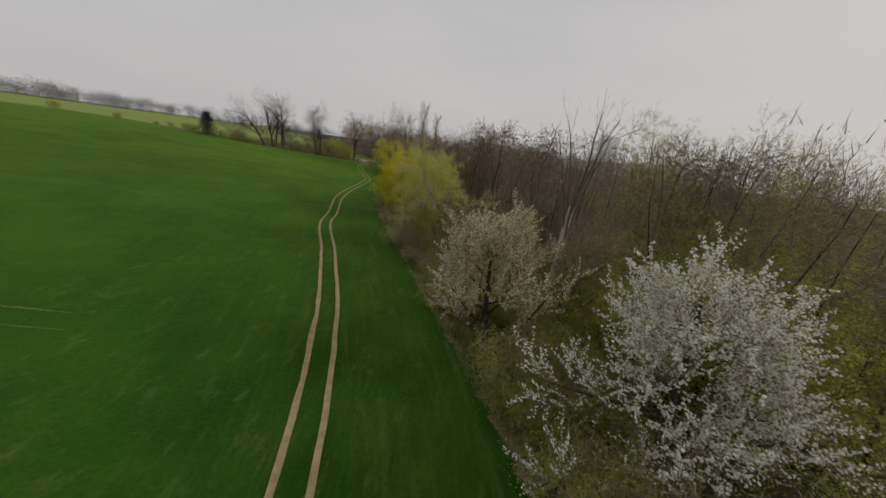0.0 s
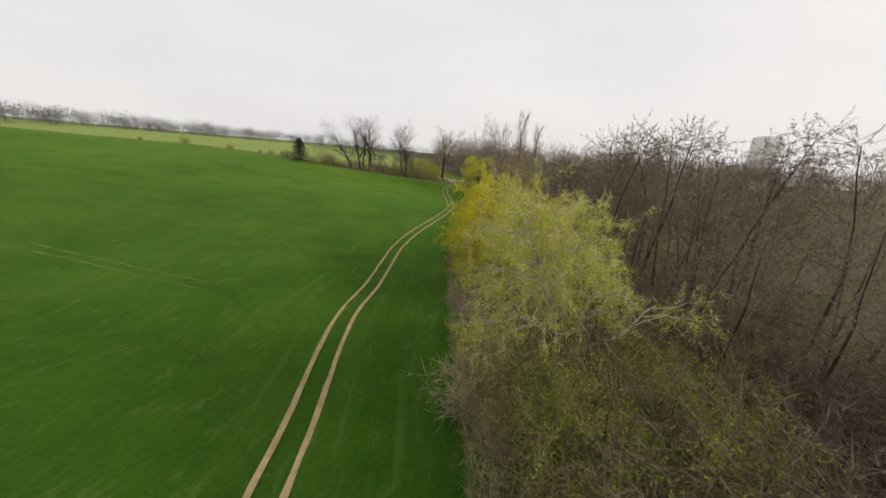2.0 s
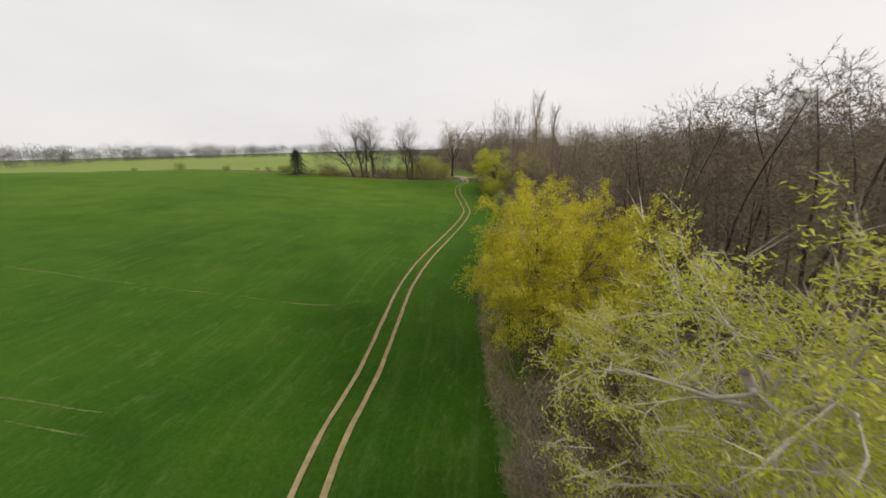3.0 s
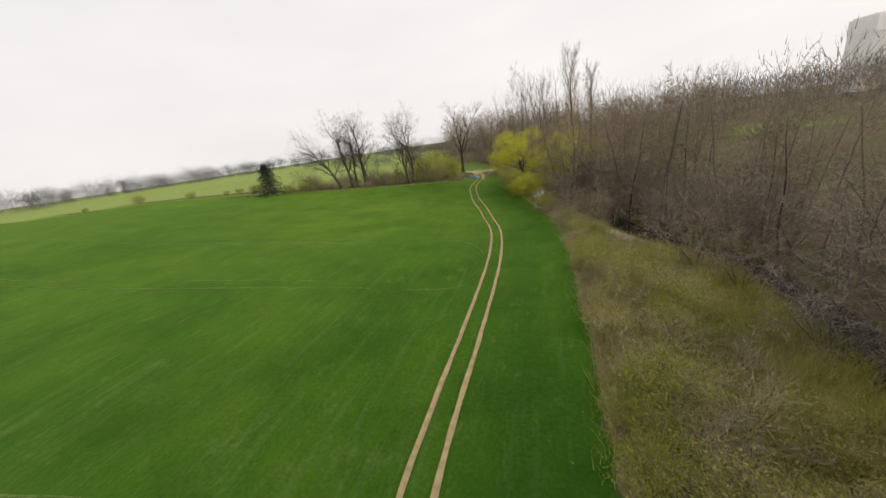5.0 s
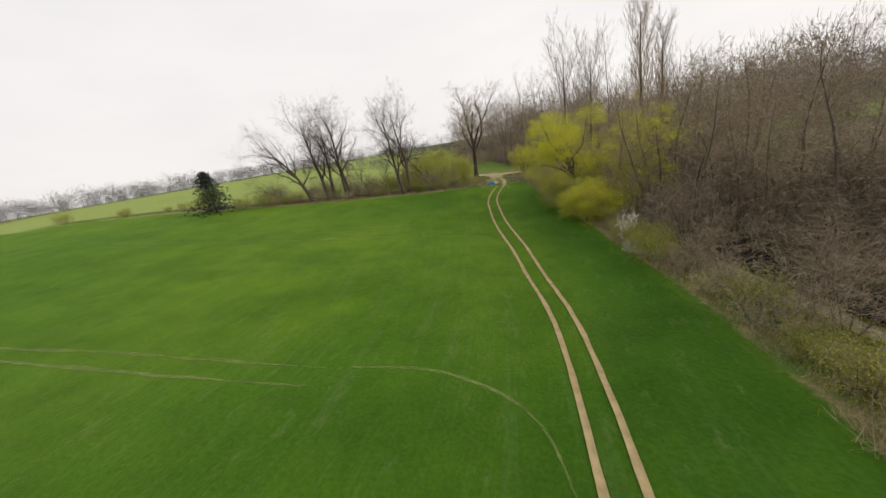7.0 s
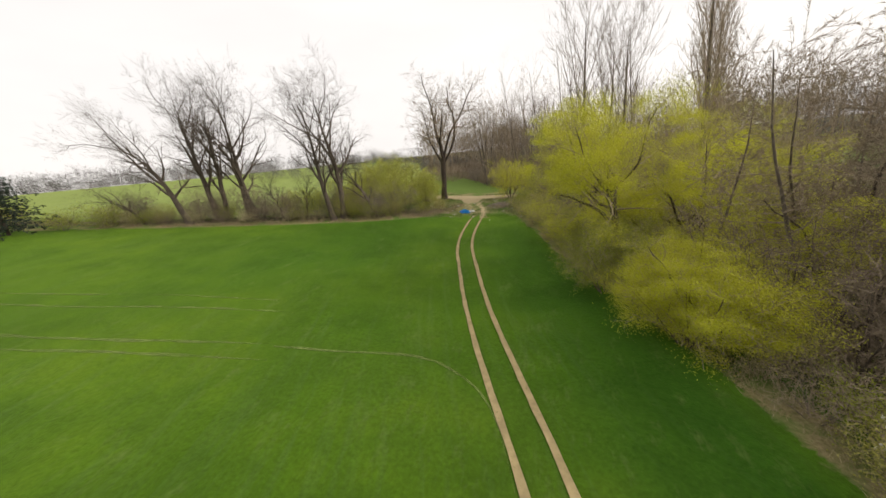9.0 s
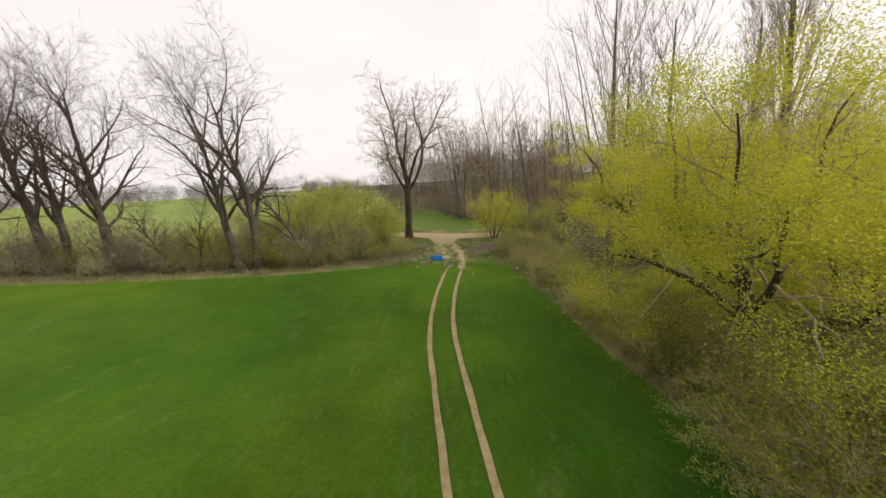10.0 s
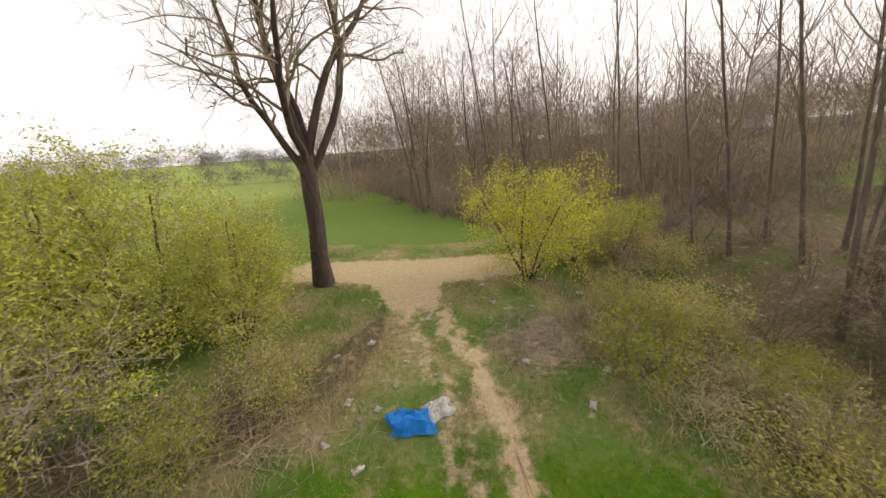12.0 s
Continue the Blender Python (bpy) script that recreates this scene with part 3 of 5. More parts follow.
def ribbon(name, line, width, mat, lift, seed, wob=0.25, cross=(0.0, -0.02, -0.03, -0.02, 0.0), fade=0, level=False):
    """A ragged strip that lies on the land along a plan line."""
    rng = np.random.default_rng(seed)
    d = np.gradient(line, axis=0)
    d /= np.linalg.norm(d, axis=1)[:, None]
    side = np.stack([d[:, 1], -d[:, 0]], -1)
    n, k = len(line), len(cross)
    walk_l, walk_r = rng.normal(scale=wob, size=n), rng.normal(scale=wob, size=n)
    ker = np.array([0.25, 0.5, 0.25])
    walk_l, walk_r = np.convolve(walk_l, ker, "same"), np.convolve(walk_r, ker, "same")
    taper = np.clip((n - 1 - np.arange(n)) / fade, 0.05, 1) if fade else np.ones(n)
    vs = []
    for j in range(k):
        t = j / (k - 1) * 2 - 1
        off = width / 2 * t * (1 + (walk_r if t > 0 else walk_l) * abs(t)) * taper
        p = line + side * off[:, None]
        z = (height(line[:, 0], line[:, 1]) if level else height(p[:, 0], p[:, 1])) + lift + cross[j]
        vs.append(np.column_stack([p, z]))
    v = np.stack(vs, 1).reshape(-1, 3)
    i = np.arange(n - 1)[:, None] * k + np.arange(k - 1)[None]
    f = np.stack([i, i + 1, i + k + 1, i + k], -1).reshape(-1, 4)
    return new(name, mesh_from(name, v, f, mat, True))


def offset_line(line, off):
    d = np.gradient(line, axis=0)
    d /= np.linalg.norm(d, axis=1)[:, None]
    return line + np.stack([d[:, 1], -d[:, 0]], -1) * off


for s, side in enumerate((-1, 1)):
    line = TRACK_S[TRACK_S[:, 1] < (175.4 if side > 0 else 174.6)]
    half = side * np.interp(line[:, 1], [118, 136], [0.73, 0.86])
    r = ribbon("wheel_rut", offset_line(line, half[:, None]), 0.33, DIRT, 0.04, 20 + s, 0.17, fade=6)
    tagged(r, "bare tan soil wheel rut worn through the crop", "track", "wheel ruts of the farm track", "structure")

# faint tramlines of pressed crop, in pairs about fifteen metres apart
for s, (x0, y0, x1, y1, w) in enumerate([(-70, 2.9, -15.5, 13.8, 0.34), (-70, 1.4, -15.2, 12.4, 0.30), (-80, 32.5, -25.5, 42.9, 0.36), (-80, 34.0, -25, 44.4, 0.32),
                                         (-95, 47.0, -28, 58.1, 0.32), (-60, 63.5, -33, 68.6, 0.16), (-100, 77.2, -28, 90.7, 0.36), (-95, 79.8, -33, 91.6, 0.24),
                                         (-100, 94.6, -35, 106.7, 0.40), (-100, 93.2, -34.6, 105.2, 0.40), (-62, 118.0, -40, 122.1, 0.14),
                                         (-100, 124.2, -44, 134.6, 0.38), (-100, 122.6, -43, 133.2, 0.38), (-85, 130.9, -46, 138.6, 0.36), (-85, 132.9, -47.5, 140.4, 0.24)]):
    t = np.linspace(0, 1, 60)[:, None]
    line = np.array([(x0, y0)]) * (1 - t) + np.array([(x1, y1)]) * t
    line[:, 1] += 0.25 * np.sin(t[:, 0] * 9 + s)
    tagged(ribbon("tramline", line, w * 0.55, PRESSED, 0.02, 40 + s, 0.9, (0.0, 0.0, 0.0), fade=5), "faint pale line of pressed crop across the field", "track", "tramlines", "structure")
# arcs by which the tramlines join the track
for s, pts in enumerate([[(-35, 106.7), (-30.5, 107.7), (-26.5, 107), (-24.3, 105.4), (-22.9, 102.5), (-21.8, 98)], [(-28, 90.7), (-24.5, 91.6), (-22.4, 93.5), (-21.5, 97)],
                         [(-44, 134.6), (-39.8, 135.3), (-35.3, 136), (-33.1, 135.4), (-31.4, 134.1), (-30.2, 132), (-29.4, 129.5)], [(-28, 58.1), (-24, 59.3), (-21.2, 62), (-19.6, 66.5)]]):
    tagged(ribbon("tramline", smooth_line(pts, 1.0), 0.2, PRESSED, 0.022, 70 + s, 0.6, (0.0, 0.0, 0.0), fade=8), "faint curved line of pressed crop by the track", "track", "tramlines", "structure")

# the brook below the field's edge
brook_pts = [(float(brook_x(y)), y) for y in range(66, 138, 4)]
tagged(ribbon("brook", smooth_line(brook_pts, 1.5), 4.2, WATER, 0.32, 90, 0.3, (0.0, 0.0, 0.0), level=True), "dark shallow brook between wooded banks", "water", kind="structure")
bank_pts = [(float(brook_x(y)) - 3.3 + 0.3 * math.sin(y * 1.1), y) for y in np.arange(101, 127, 1.2)]
tagged(ribbon("mud_bank", smooth_line(bank_pts, 0.6), 2.7, DRY_MUD, 0.02, 91, 0.7, (0.0, 0.12, 0.16, 0.12, 0.0)), "pale dry mud bank along the brook", "bank", kind="structure")

# ------------------------------------------------------------ kinds of trees
BROAD = dict(len=[7.0, 14.0, 5.8, 2.6], r=0.50, segs=[4, 7, 4, 3], tip=[0.75, 0.2, 0.3, 0.4], wander=[0.05, 0.09, 0.14, 0.18], lift=[0.03, 0.10, 0.06, 0.05], kids=[7, 10, 8],
             start=[0.45, 0.25, 0.15], angle=[38, 42, 45], short=[0.15, 0.45, 0.3], thin=[0.55, 0.5, 0.55], sides=[9, 6, 4, 3], heavy=1, seats=7)
TALL = dict(len=[17.0, 6.6, 3.0], r=0.17, segs=[8, 5, 3], tip=[0.2, 0.25, 0.4], wander=[0.05, 0.1, 0.16], lift=[0.04, 0.05, 0.0], kids=[17, 8],
            start=[0.22, 0.2], angle=[56, 54], short=[0.5, 0.3], thin=[0.40, 0.45], sides=[7, 4, 3], heavy=0, seats=8, twig_lift=0.05)
SLIM = dict(len=[18.0, 7.0, 2.8], r=0.13, segs=[10, 6, 3], tip=[0.2, 0.2, 0.4], wander=[0.035, 0.11, 0.16], lift=[0.05, 0.11, 0.06], kids=[11, 7],
            start=[0.3, 0.2], angle=[38, 42], short=[0.4, 0.3], thin=[0.5, 0.42], sides=[7, 5, 3], heavy=0, seats=3)
ALDER = dict(len=[18.5, 5.4, 2.2], r=0.17, segs=[9, 4, 3], tip=[0.15, 0.25, 0.4], wander=[0.07, 0.14, 0.2], lift=[0.03, 0.0, 0.0], kids=[30, 9],
             start=[0.36, 0.2], angle=[72, 54], short=[0.35, 0.3], thin=[0.36, 0.5], sides=[7, 4, 3], heavy=0, seats=23, twig_lift=-0.05)
POPLAR = dict(len=[25.0, 8.0, 3.0], r=0.5, segs=[10, 6, 3], tip=[0.08, 0.25, 0.4], wander=[0.015, 0.05, 0.12], lift=[0.02, 0.16, 0.12], kids=[44, 10],
              start=[0.08, 0.15], angle=[30, 22], short=[0.45, 0.3], thin=[0.30, 0.5], sides=[9, 4, 3], heavy=0, seats=9, twig_lift=0.8)
THICKET = dict(len=[6.5, 2.8, 1.4], r=0.046, segs=[6, 2, 2], tip=[0.25, 0.4, 0.5], wander=[0.11, 0.16, 0.2], lift=[0.02, 0.02, 0.02], kids=[9, 5],
               start=[0.15, 0.15], angle=[56, 54], short=[0.35, 0.3], thin=[0.45, 0.45], sides=[4, 3, 3], heavy=0, seats=5, stems=6, splay=0.6, flare=False, twig_lift=0.05)
BUSH = dict(len=[2.6, 1.4, 0.8], r=0.032, segs=[4, 2, 2], tip=[0.3, 0.4, 0.5], wander=[0.1, 0.16, 0.2], lift=[0.02, 0.06, 0.05], kids=[6, 4],
            start=[0.12, 0.15], angle=[44, 50], short=[0.3, 0.3], thin=[0.5, 0.5], sides=[3, 3, 3], heavy=0, seats=3, stems=8, splay=0.75, flare=False)
WILLOW = dict(len=[4.0, 8.2, 4.4, 2.2], r=0.42, segs=[3, 7, 5, 3], tip=[0.8, 0.25, 0.3, 0.4], wander=[0.06, 0.14, 0.18, 0.2], lift=[0.02, 0.06, 0.02, -0.02], kids=[8, 9, 7],
              start=[0.35, 0.3, 0.35], angle=[50, 50, 46], short=[0.1, 0.4, 0.3], thin=[0.5, 0.45, 0.5], sides=[8, 6, 4, 3], heavy=1, seats=6)
PLUM = dict(len=[6.2, 5.6, 2.4, 1.2], r=0.20, segs=[5, 6, 4, 3], tip=[0.35, 0.25, 0.3, 0.4], wander=[0.06, 0.09, 0.12, 0.10], lift=[0.02, 0.10, 0.12, 0.14], kids=[15, 9, 6],
            start=[0.12, 0.2, 0.15], angle=[64, 44, 40], short=[0.72, 0.35, 0.3], thin=[0.5, 0.45, 0.5], sides=[7, 5, 4, 3], heavy=1, seats=3)
DEAD = dict(len=[11.0, 11.0, 4.0, 1.5], r=0.40, segs=[5, 10, 6, 3], tip=[0.75, 0.10, 0.2, 0.3], wander=[0.03, 0.06, 0.09, 0.15], lift=[0.02, 0.05, 0.13, 0.1], kids=[7, 5, 3],
            start=[0.6, 0.25, 0.3], angle=[19, 27, 36], short=[0.05, 0.45, 0.3], thin=[0.52, 0.45, 0.5], sides=[9, 6, 4, 3], heavy=2, seats=2)


GROVE = dict(len=[15.0, 10.5, 4.4, 1.9], r=0.46, segs=[9, 9, 6, 3], tip=[0.1, 0.12, 0.25, 0.4], wander=[0.07, 0.11, 0.17, 0.2], lift=[0.03, 0.05, 0.035, 0.03], kids=[12, 8, 6],
             start=[0.24, 0.25, 0.2], angle=[41, 46, 46], short=[0.5, 0.45, 0.3], thin=[0.66, 0.5, 0.5], sides=[9, 6, 4, 3], heavy=1, seats=6, twig_lift=0.3)


def spec_of(base, **kw):
    s = dict(base)
    s.update(kw)
    return s


# ------------------------------------------------------------ blossom, dead tree and willows along the field's edge
plum = wood_tree("blossom_tree", 11, spec_of(PLUM, len=[7.2, 6.6, 2.4, 1.2], short=[0.92, 0.35, 0.3], start=[0.05, 0.2, 0.15], angle=[70, 44, 40], kids=[17, 10, 6], lift=[0.02, 0.03, 0.12, 0.18], wander=[0.04, 0.07, 0.10, 0.08]), BARK_DARK, TWIG_BROWN, "plum tree in full white blossom at the field edge", "tree", twig_len=0.7,
                 leaf=dict(per=1, string=20, spread=0.045, size=0.040, mat=PETAL, tuft=True, name="blossom", low=0.3, green=LEAF_SPRING, green_share=0.3))
put(plum, 15.1, 9.7, 40, 1.27, 1.0)
faded = wood_tree("blossom_tree", 12, spec_of(PLUM, start=[0.04, 0.2, 0.15], angle=[66, 42, 38], lift=[0.02, 0.13, 0.18, 0.2]), BARK_DARK, TWIG_TAN, "plum tree with fading pinkish white blossom at the field edge", "tree", twig_len=0.8,
                  leaf=dict(per=1, string=22, spread=0.045, size=0.04, mat=PETAL_PINK, tuft=True, name="blossom", low=0.25, green=LEAF_OLIVE, green_share=0.6))
put(faded, 7.2, 18.4, 120, 1.22, 0.98)
dead = wood_tree("dead_tree", 17, DEAD, BARK_PALE, TWIG_DARK, "tall dead tree with bleached trunk and bare antler limbs", "tree", twig_len=1.0, twig_w=0.02, limb_bark=BARK_GREY)
put(dead, 14.6, 27.6, 215, 0.98, 1.0, 0.08, (0, 5))
pale_willow = wood_tree("willow_tree", 14, spec_of(WILLOW, len=[13.0, 7.4, 4.2, 1.9], segs=[7, 9, 6, 3], lift=[0.03, 0.02, 0.0, -0.06], angle=[76, 50, 46], start=[0.28, 0.2, 0.25], kids=[18, 9, 6], short=[0.72, 0.4, 0.3], heavy=2, r=0.34, tip=[0.3, 0.25, 0.3, 0.4],
                                                        thin=[0.55, 0.66, 0.6], wander=[0.10, 0.20, 0.24, 0.24], sides=[9, 7, 5, 3]), BARK_PALE, TWIG_PALE,
                        "willow with pale twisted limbs and thin lime leaves", "tree", twig_len=0.8, twig_w=0.024, leaf=dict(per=14, spread=0.09, reach=0.7, hang=1.2, size=0.045, mat=LEAF_OLIVE, long=2.8, low=1.2))
put(pale_willow, 4.0, 44.8, 0, 1.03, 0.97, lean=(19, -10))
gold_willow = wood_tree("willow_tree", 15, spec_of(WILLOW, len=[3.2, 7.4, 3.8, 1.9], kids=[9, 10, 7]), BARK_GREY, TWIG_TAN, "dense round willow in golden yellow spring leaf", "tree",
                        twig_len=0.8, leaf=dict(per=34, spread=0.12, reach=0.8, hang=0.6, size=0.055, mat=LEAF_GOLD, long=2.6))
put(gold_willow, -3.6, 61.2, 75, 1.14, 1.08)

lime = [wood_tree("willow_tree", 30 + i, spec_of(WILLOW, len=[(7.4, 4.6)[i], 8.0, 4.4, 2.0], seats=3, start=[0.5, 0.3, 0.4], angle=[58, 50, 46], wander=[0.09, 0.22, 0.22, 0.2], r=0.46, tip=[0.4, 0.2, 0.3, 0.4], thin=[0.6, 0.5, 0.5]), BARK_DARK, TWIG_TAN, "spreading willow in bright lime spring leaf over the verge", "tree",
                  "lime willows by the gate", 0.5, 0.016, dict(per=640, puffs=175, spread=0.1, puff=(0.60, 0.60, 0.34), size=0.044, mat=LEAF_LIME, long=2.0, low=3.0)) for i in range(2)]
willow_bush = wood_tree("willow_bush", 36, spec_of(THICKET, len=[4.4, 2.4, 1.3], r=0.06, stems=7, splay=0.8, seats=3), BARK_MID, TWIG_TAN, "low dense willow bush in yellow spring leaf on the verge", "shrub",
                        "yellow willow bushes on the verge", 0.6, 0.016, dict(per=190, puffs=240, spread=0.1, puff=(0.40, 0.40, 0.22), size=0.040, mat=LEAF_LIME, long=2.0, low=0.25))
put(willow_bush, -20.9, 139.4, 0, 0.95)
for x, y, s in ((-20.9, 142.2, 0.95), (-18.6, 141.0, 1.1), (-19.6, 143.8, 1.05), (-26.6, 160.6, 0.55), (-25.4, 158.4, 0.6)):
    put_copy(willow_bush, x, y, 47 * x, s)
put(lime[0], -21.4, 152.8, 30, 1.04, 1.1, lean=(8, -14))
put(lime[1], -11.0, 160, 200, 0.98, 1.3)
put_copy(lime[1], -20.6, 159.5, 80, 0.66, 1.0)
put_copy(lime[0], -20.0, 171.0, 160, 0.5, 1.15)
put_copy(lime[1], -20.6, 141.0, 250, 0.62, 0.75)
put_copy(lime[1], -12.5, 146.0, 310, 0.75, 1.1)
put_copy(lime[1], -15.4, 156.0, 20, 0.9, 1.25)
leaning = wood_tree("willow_tree", 38, spec_of(WILLOW, len=[13.0, 5.0, 2.6, 1.4], segs=[8, 7, 5, 3], seats=3, start=[0.5, 0.25, 0.35], angle=[60, 50, 46], wander=[0.05, 0.2, 0.22, 0.2], lift=[0.0, 0.10, 0.04, 0.0], kids=[10, 8, 6], r=0.34, tip=[0.45, 0.25, 0.3, 0.4],
                                                 lean=np.array([-0.15, -0.05, 0])), BARK_DARK, TWIG_TAN, "willow leaning over the verge with lime leaf on crooked dark limbs", "tree",
                    "lime willows by the gate", 0.5, 0.016, dict(per=520, puffs=105, spread=0.1, puff=(0.5, 0.5, 0.3), size=0.04, mat=LEAF_LIME, long=2.0, low=7.2))
put(leaning, -20.0, 164.0, 0, 1.0)

# ------------------------------------------------------------ bare grove and conifer on the far boundary
grove = [wood_tree("bare_tree", 50 + i, spec_of(GROVE, lean=np.array([lx, 0, 0])), BARK_MID, TWIG_ASH, "tall bare ash tree with upswept limbs in the field hedge", "tree",
                   "bare trees in the field hedge", 0.9, 0.015) for i, lx in enumerate((-0.035, 0.0, 0.012))]
put(grove[0], -83.3, 159.9, 0, 1.1, 1.08, lean=(0, -24))
put(grove[1], -80.9, 163.2, 15, 1.16, 1.12, lean=(0, -9))
put(grove[2], -77.9, 166.6, 0, 1.1, 1.14, lean=(0, -2))
put_copy(grove[1], -79.9, 163.9, 190, 1.0, 1.1, lean=(0, 3))
put_copy(grove[0], -76.6, 166.2, 40, 0.95, 1.1)
put_copy(grove[2], -61.0, 166.8, 20, 1.04, 1.12, lean=(0, -9))
put_copy(grove[1], -60.1, 168.2, 120, 1.08, 1.16, lean=(0, 1))
put_copy(grove[0], -55.2, 170.6, 10, 0.66, 1.15, lean=(0, -20))
put_copy(grove[0], -90.5, 158.2, 5, 0.62, 1.0, lean=(0, -46))
put_copy(grove[1], -70.5, 166.5, 60, 0.42, 1.1, lean=(0, -18))
put_copy(grove[2], -66.5, 167.0, 200, 0.38, 1.1, lean=(0, 14))
gate_tree = wood_tree("bare_tree", 57, spec_of(BROAD, len=[6.6, 14.5, 5.4, 2.4], segs=[4, 9, 6, 3], r=0.46, kids=[6, 11, 8], start=[0.78, 0.22, 0.2], angle=[30, 48, 48], wander=[0.06, 0.15, 0.21, 0.22], lift=[0.02, 0.08, 0.04, 0.03], thin=[0.6, 0.5, 0.55], tip=[0.85, 0.22, 0.3, 0.4]), BARK_DARK, TWIG_DARK,
                      "big bare tree with forked trunk beside the dirt junction", "tree", twig_len=1.1, twig_w=0.024)
put(gate_tree, -47.8, 187.0, 0, 1.25, 1.04)


def conifer(seed, h, rad):
    rng = np.random.default_rng(seed)
    ob = thing("conifer_tree", (0, 0, 0), "dark conifer standing alone on the field boundary", "tree")
    trunk, needles, tw = Sheaf(), Sheaf(), Sheaf()
    zs = np.linspace(-0.2, h, 8)
    trunk.tube(np.column_stack([0 * zs, 0 * zs, zs]), 0.22 * (1 - zs / (h * 1.05)), 7)
    pos = []
    for z in np.arange(0.5, h, 0.38):
        r = rad * (1 - z / h) ** 0.7 * (0.7 + 0.45 * math.sin(z * 2.9) ** 2) * rng.uniform(0.8, 1.15) + 0.2
        for a in np.arange(0, 6.28, 0.7) + rng.uniform(0, 6):
            l = r * rng.uniform(0.7, 1.2)
            t = np.linspace(0, 1, 5)
            p = np.column_stack([np.cos(a) * l * t, np.sin(a) * l * t, z + 0.25 * l * t - 0.35 * l * t * t])
            tw.tube(p, 0.03 * (1.05 - t), 3)
            q = p[rng.integers(1, 5, 26)] + rng.normal(scale=(0.16, 0.16, 0.10), size=(26, 3))
            pos.append(q)
    needles.leaves(np.concatenate(pos), 0.2, rng, 2.2)
    part_mesh("trunk", trunk.mesh("trunk", BARK_DARK, True), ob)
    part_mesh("bough_frame", tw.mesh("boughs", BARK_DARK), ob)
    part_mesh("foliage", needles.mesh("foliage", NEEDLE), ob)
    return ob


put(conifer(60, 9.8, 5.6), -101.5, 147.5)

# ------------------------------------------------------------ tall poplars and woods
poplar = wood_tree("poplar_tree", 70, POPLAR, BARK_GREY, TWIG_TAN, "tall slender bare poplar rising over the wood", "tree", "poplars", 1.3, 0.03)
put(poplar, -9.5, 170.0, 0, 1.12, 1.05)
put_copy(poplar, -3.5, 184.0, 120, 1.0, 1.0)
spread_poplar = wood_tree("poplar_tree", 71, spec_of(POPLAR, len=[22.0, 9.0, 3.2], kids=[18, 9], angle=[38, 30], start=[0.3, 0.15], r=0.4), BARK_GREY, TWIG_GREY,
                          "tall bare poplar with open upswept limbs", "tree", "poplars", 1.3, 0.028)
put(spread_poplar, -23.0, 169.2, 0, 1.1, 1.05)
put_copy(spread_poplar, -18.2, 170.4, 140, 1.05, 1.05)
put_copy(spread_poplar, -17.8, 182.3, 250, 1.0, 1.05)

alders = [wood_tree("alder_tree", 80 + i, spec_of(ALDER, len=[16.5 + i, 4.6, 2.0], lean=np.array([-0.006, -0.004, 0])), BARK_GREY, TWIG_BROWN, "tall dark bare alder with cone-laden twigs by the brook", "tree",
                    "alders along the brook", 0.36, 0.027) for i in range(3)]
dark_alders = [wood_tree("alder_tree", 84 + i, spec_of(ALDER, len=[17.0 + i, 4.8, 2.0], lean=np.array([-0.006, -0.004, 0])), BARK_DARK, TWIG_DARK, "tall dark bare alder with cone-laden twigs by the brook", "tree",
                         "alders along the brook", 0.36, 0.029) for i in range(2)]
talls = [wood_tree("woodland_tree", 90 + i, spec_of(TALL, len=[15.0 + 1.5 * i, 6.0, 3.0]), BARK_GREY, (TWIG_BROWN, TWIG_GREY)[i % 2], "slender bare woodland tree with grey trunk", "tree",
                   "bare woodland trees", 1.0, 0.024) for i in range(4)]
slims = [wood_tree("woodland_tree", 96 + i, spec_of(SLIM, len=[16.0 + 2 * i, 6.0, 2.6]), BARK_GREY, TWIG_GREY, "slim bare tree with upright forked limbs at the wood edge", "tree",
                   "bare woodland trees", 0.8, 0.015) for i in range(3)]
thickets = [wood_tree("thicket_shrub", 100 + i, spec_of(THICKET, len=[5.0 + 0.8 * i, 2.6, 1.4]), BARK_GREY, (TWIG_BROWN, TWIG_BROWN, TWIG_GREY, TWIG_BROWN)[i], "bare brown thicket of many thin stems", "shrub",
                      "bare thicket under the trees", 0.85, 0.027) for i in range(4)]
# darker copies of the thicket: the wood's shade is put into their colour
shaded_thickets = [wood_tree("thicket_shrub", 106 + i, spec_of(THICKET, len=[5.2 + i, 2.8, 1.5]), BARK_DARK, TWIG_DARK, "bare thicket of thin stems, darkened for the wood's shade", "shrub",
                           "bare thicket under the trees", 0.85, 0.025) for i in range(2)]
bushes = [wood_tree("leafy_bush", 110 + i, spec_of(BUSH, len=[2.4 + 0.5 * i, 1.4, 0.8]), BARK_GREY, TWIG_TAN, "low bush in fresh green leaf among bare scrub", "shrub",
                    "green bushes in the scrub", 0.5, 0.018, dict(per=6, spread=0.24, reach=0.4, size=0.062, mat=(LEAF_GREEN, LEAF_SCRUB)[i % 2], low=0.12, long=2.2)) for i in range(2)]
scrub = [wood_tree("bare_scrub", 115 + i, spec_of(BUSH, len=[2.0 + 0.6 * i, 1.2, 0.8], stems=9), BARK_GREY, (TWIG_STRAW, TWIG_TAN)[i], "low bare tan scrub along the field edge", "shrub",
                 "bare scrub along the verge", 0.65, 0.019) for i in range(2)]

WOOD = random.Random(7)
placed = {k: set() for k in ("alder", "dark_alder", "shaded_thicket", "tall", "slim", "thicket", "bush", "scrub")}


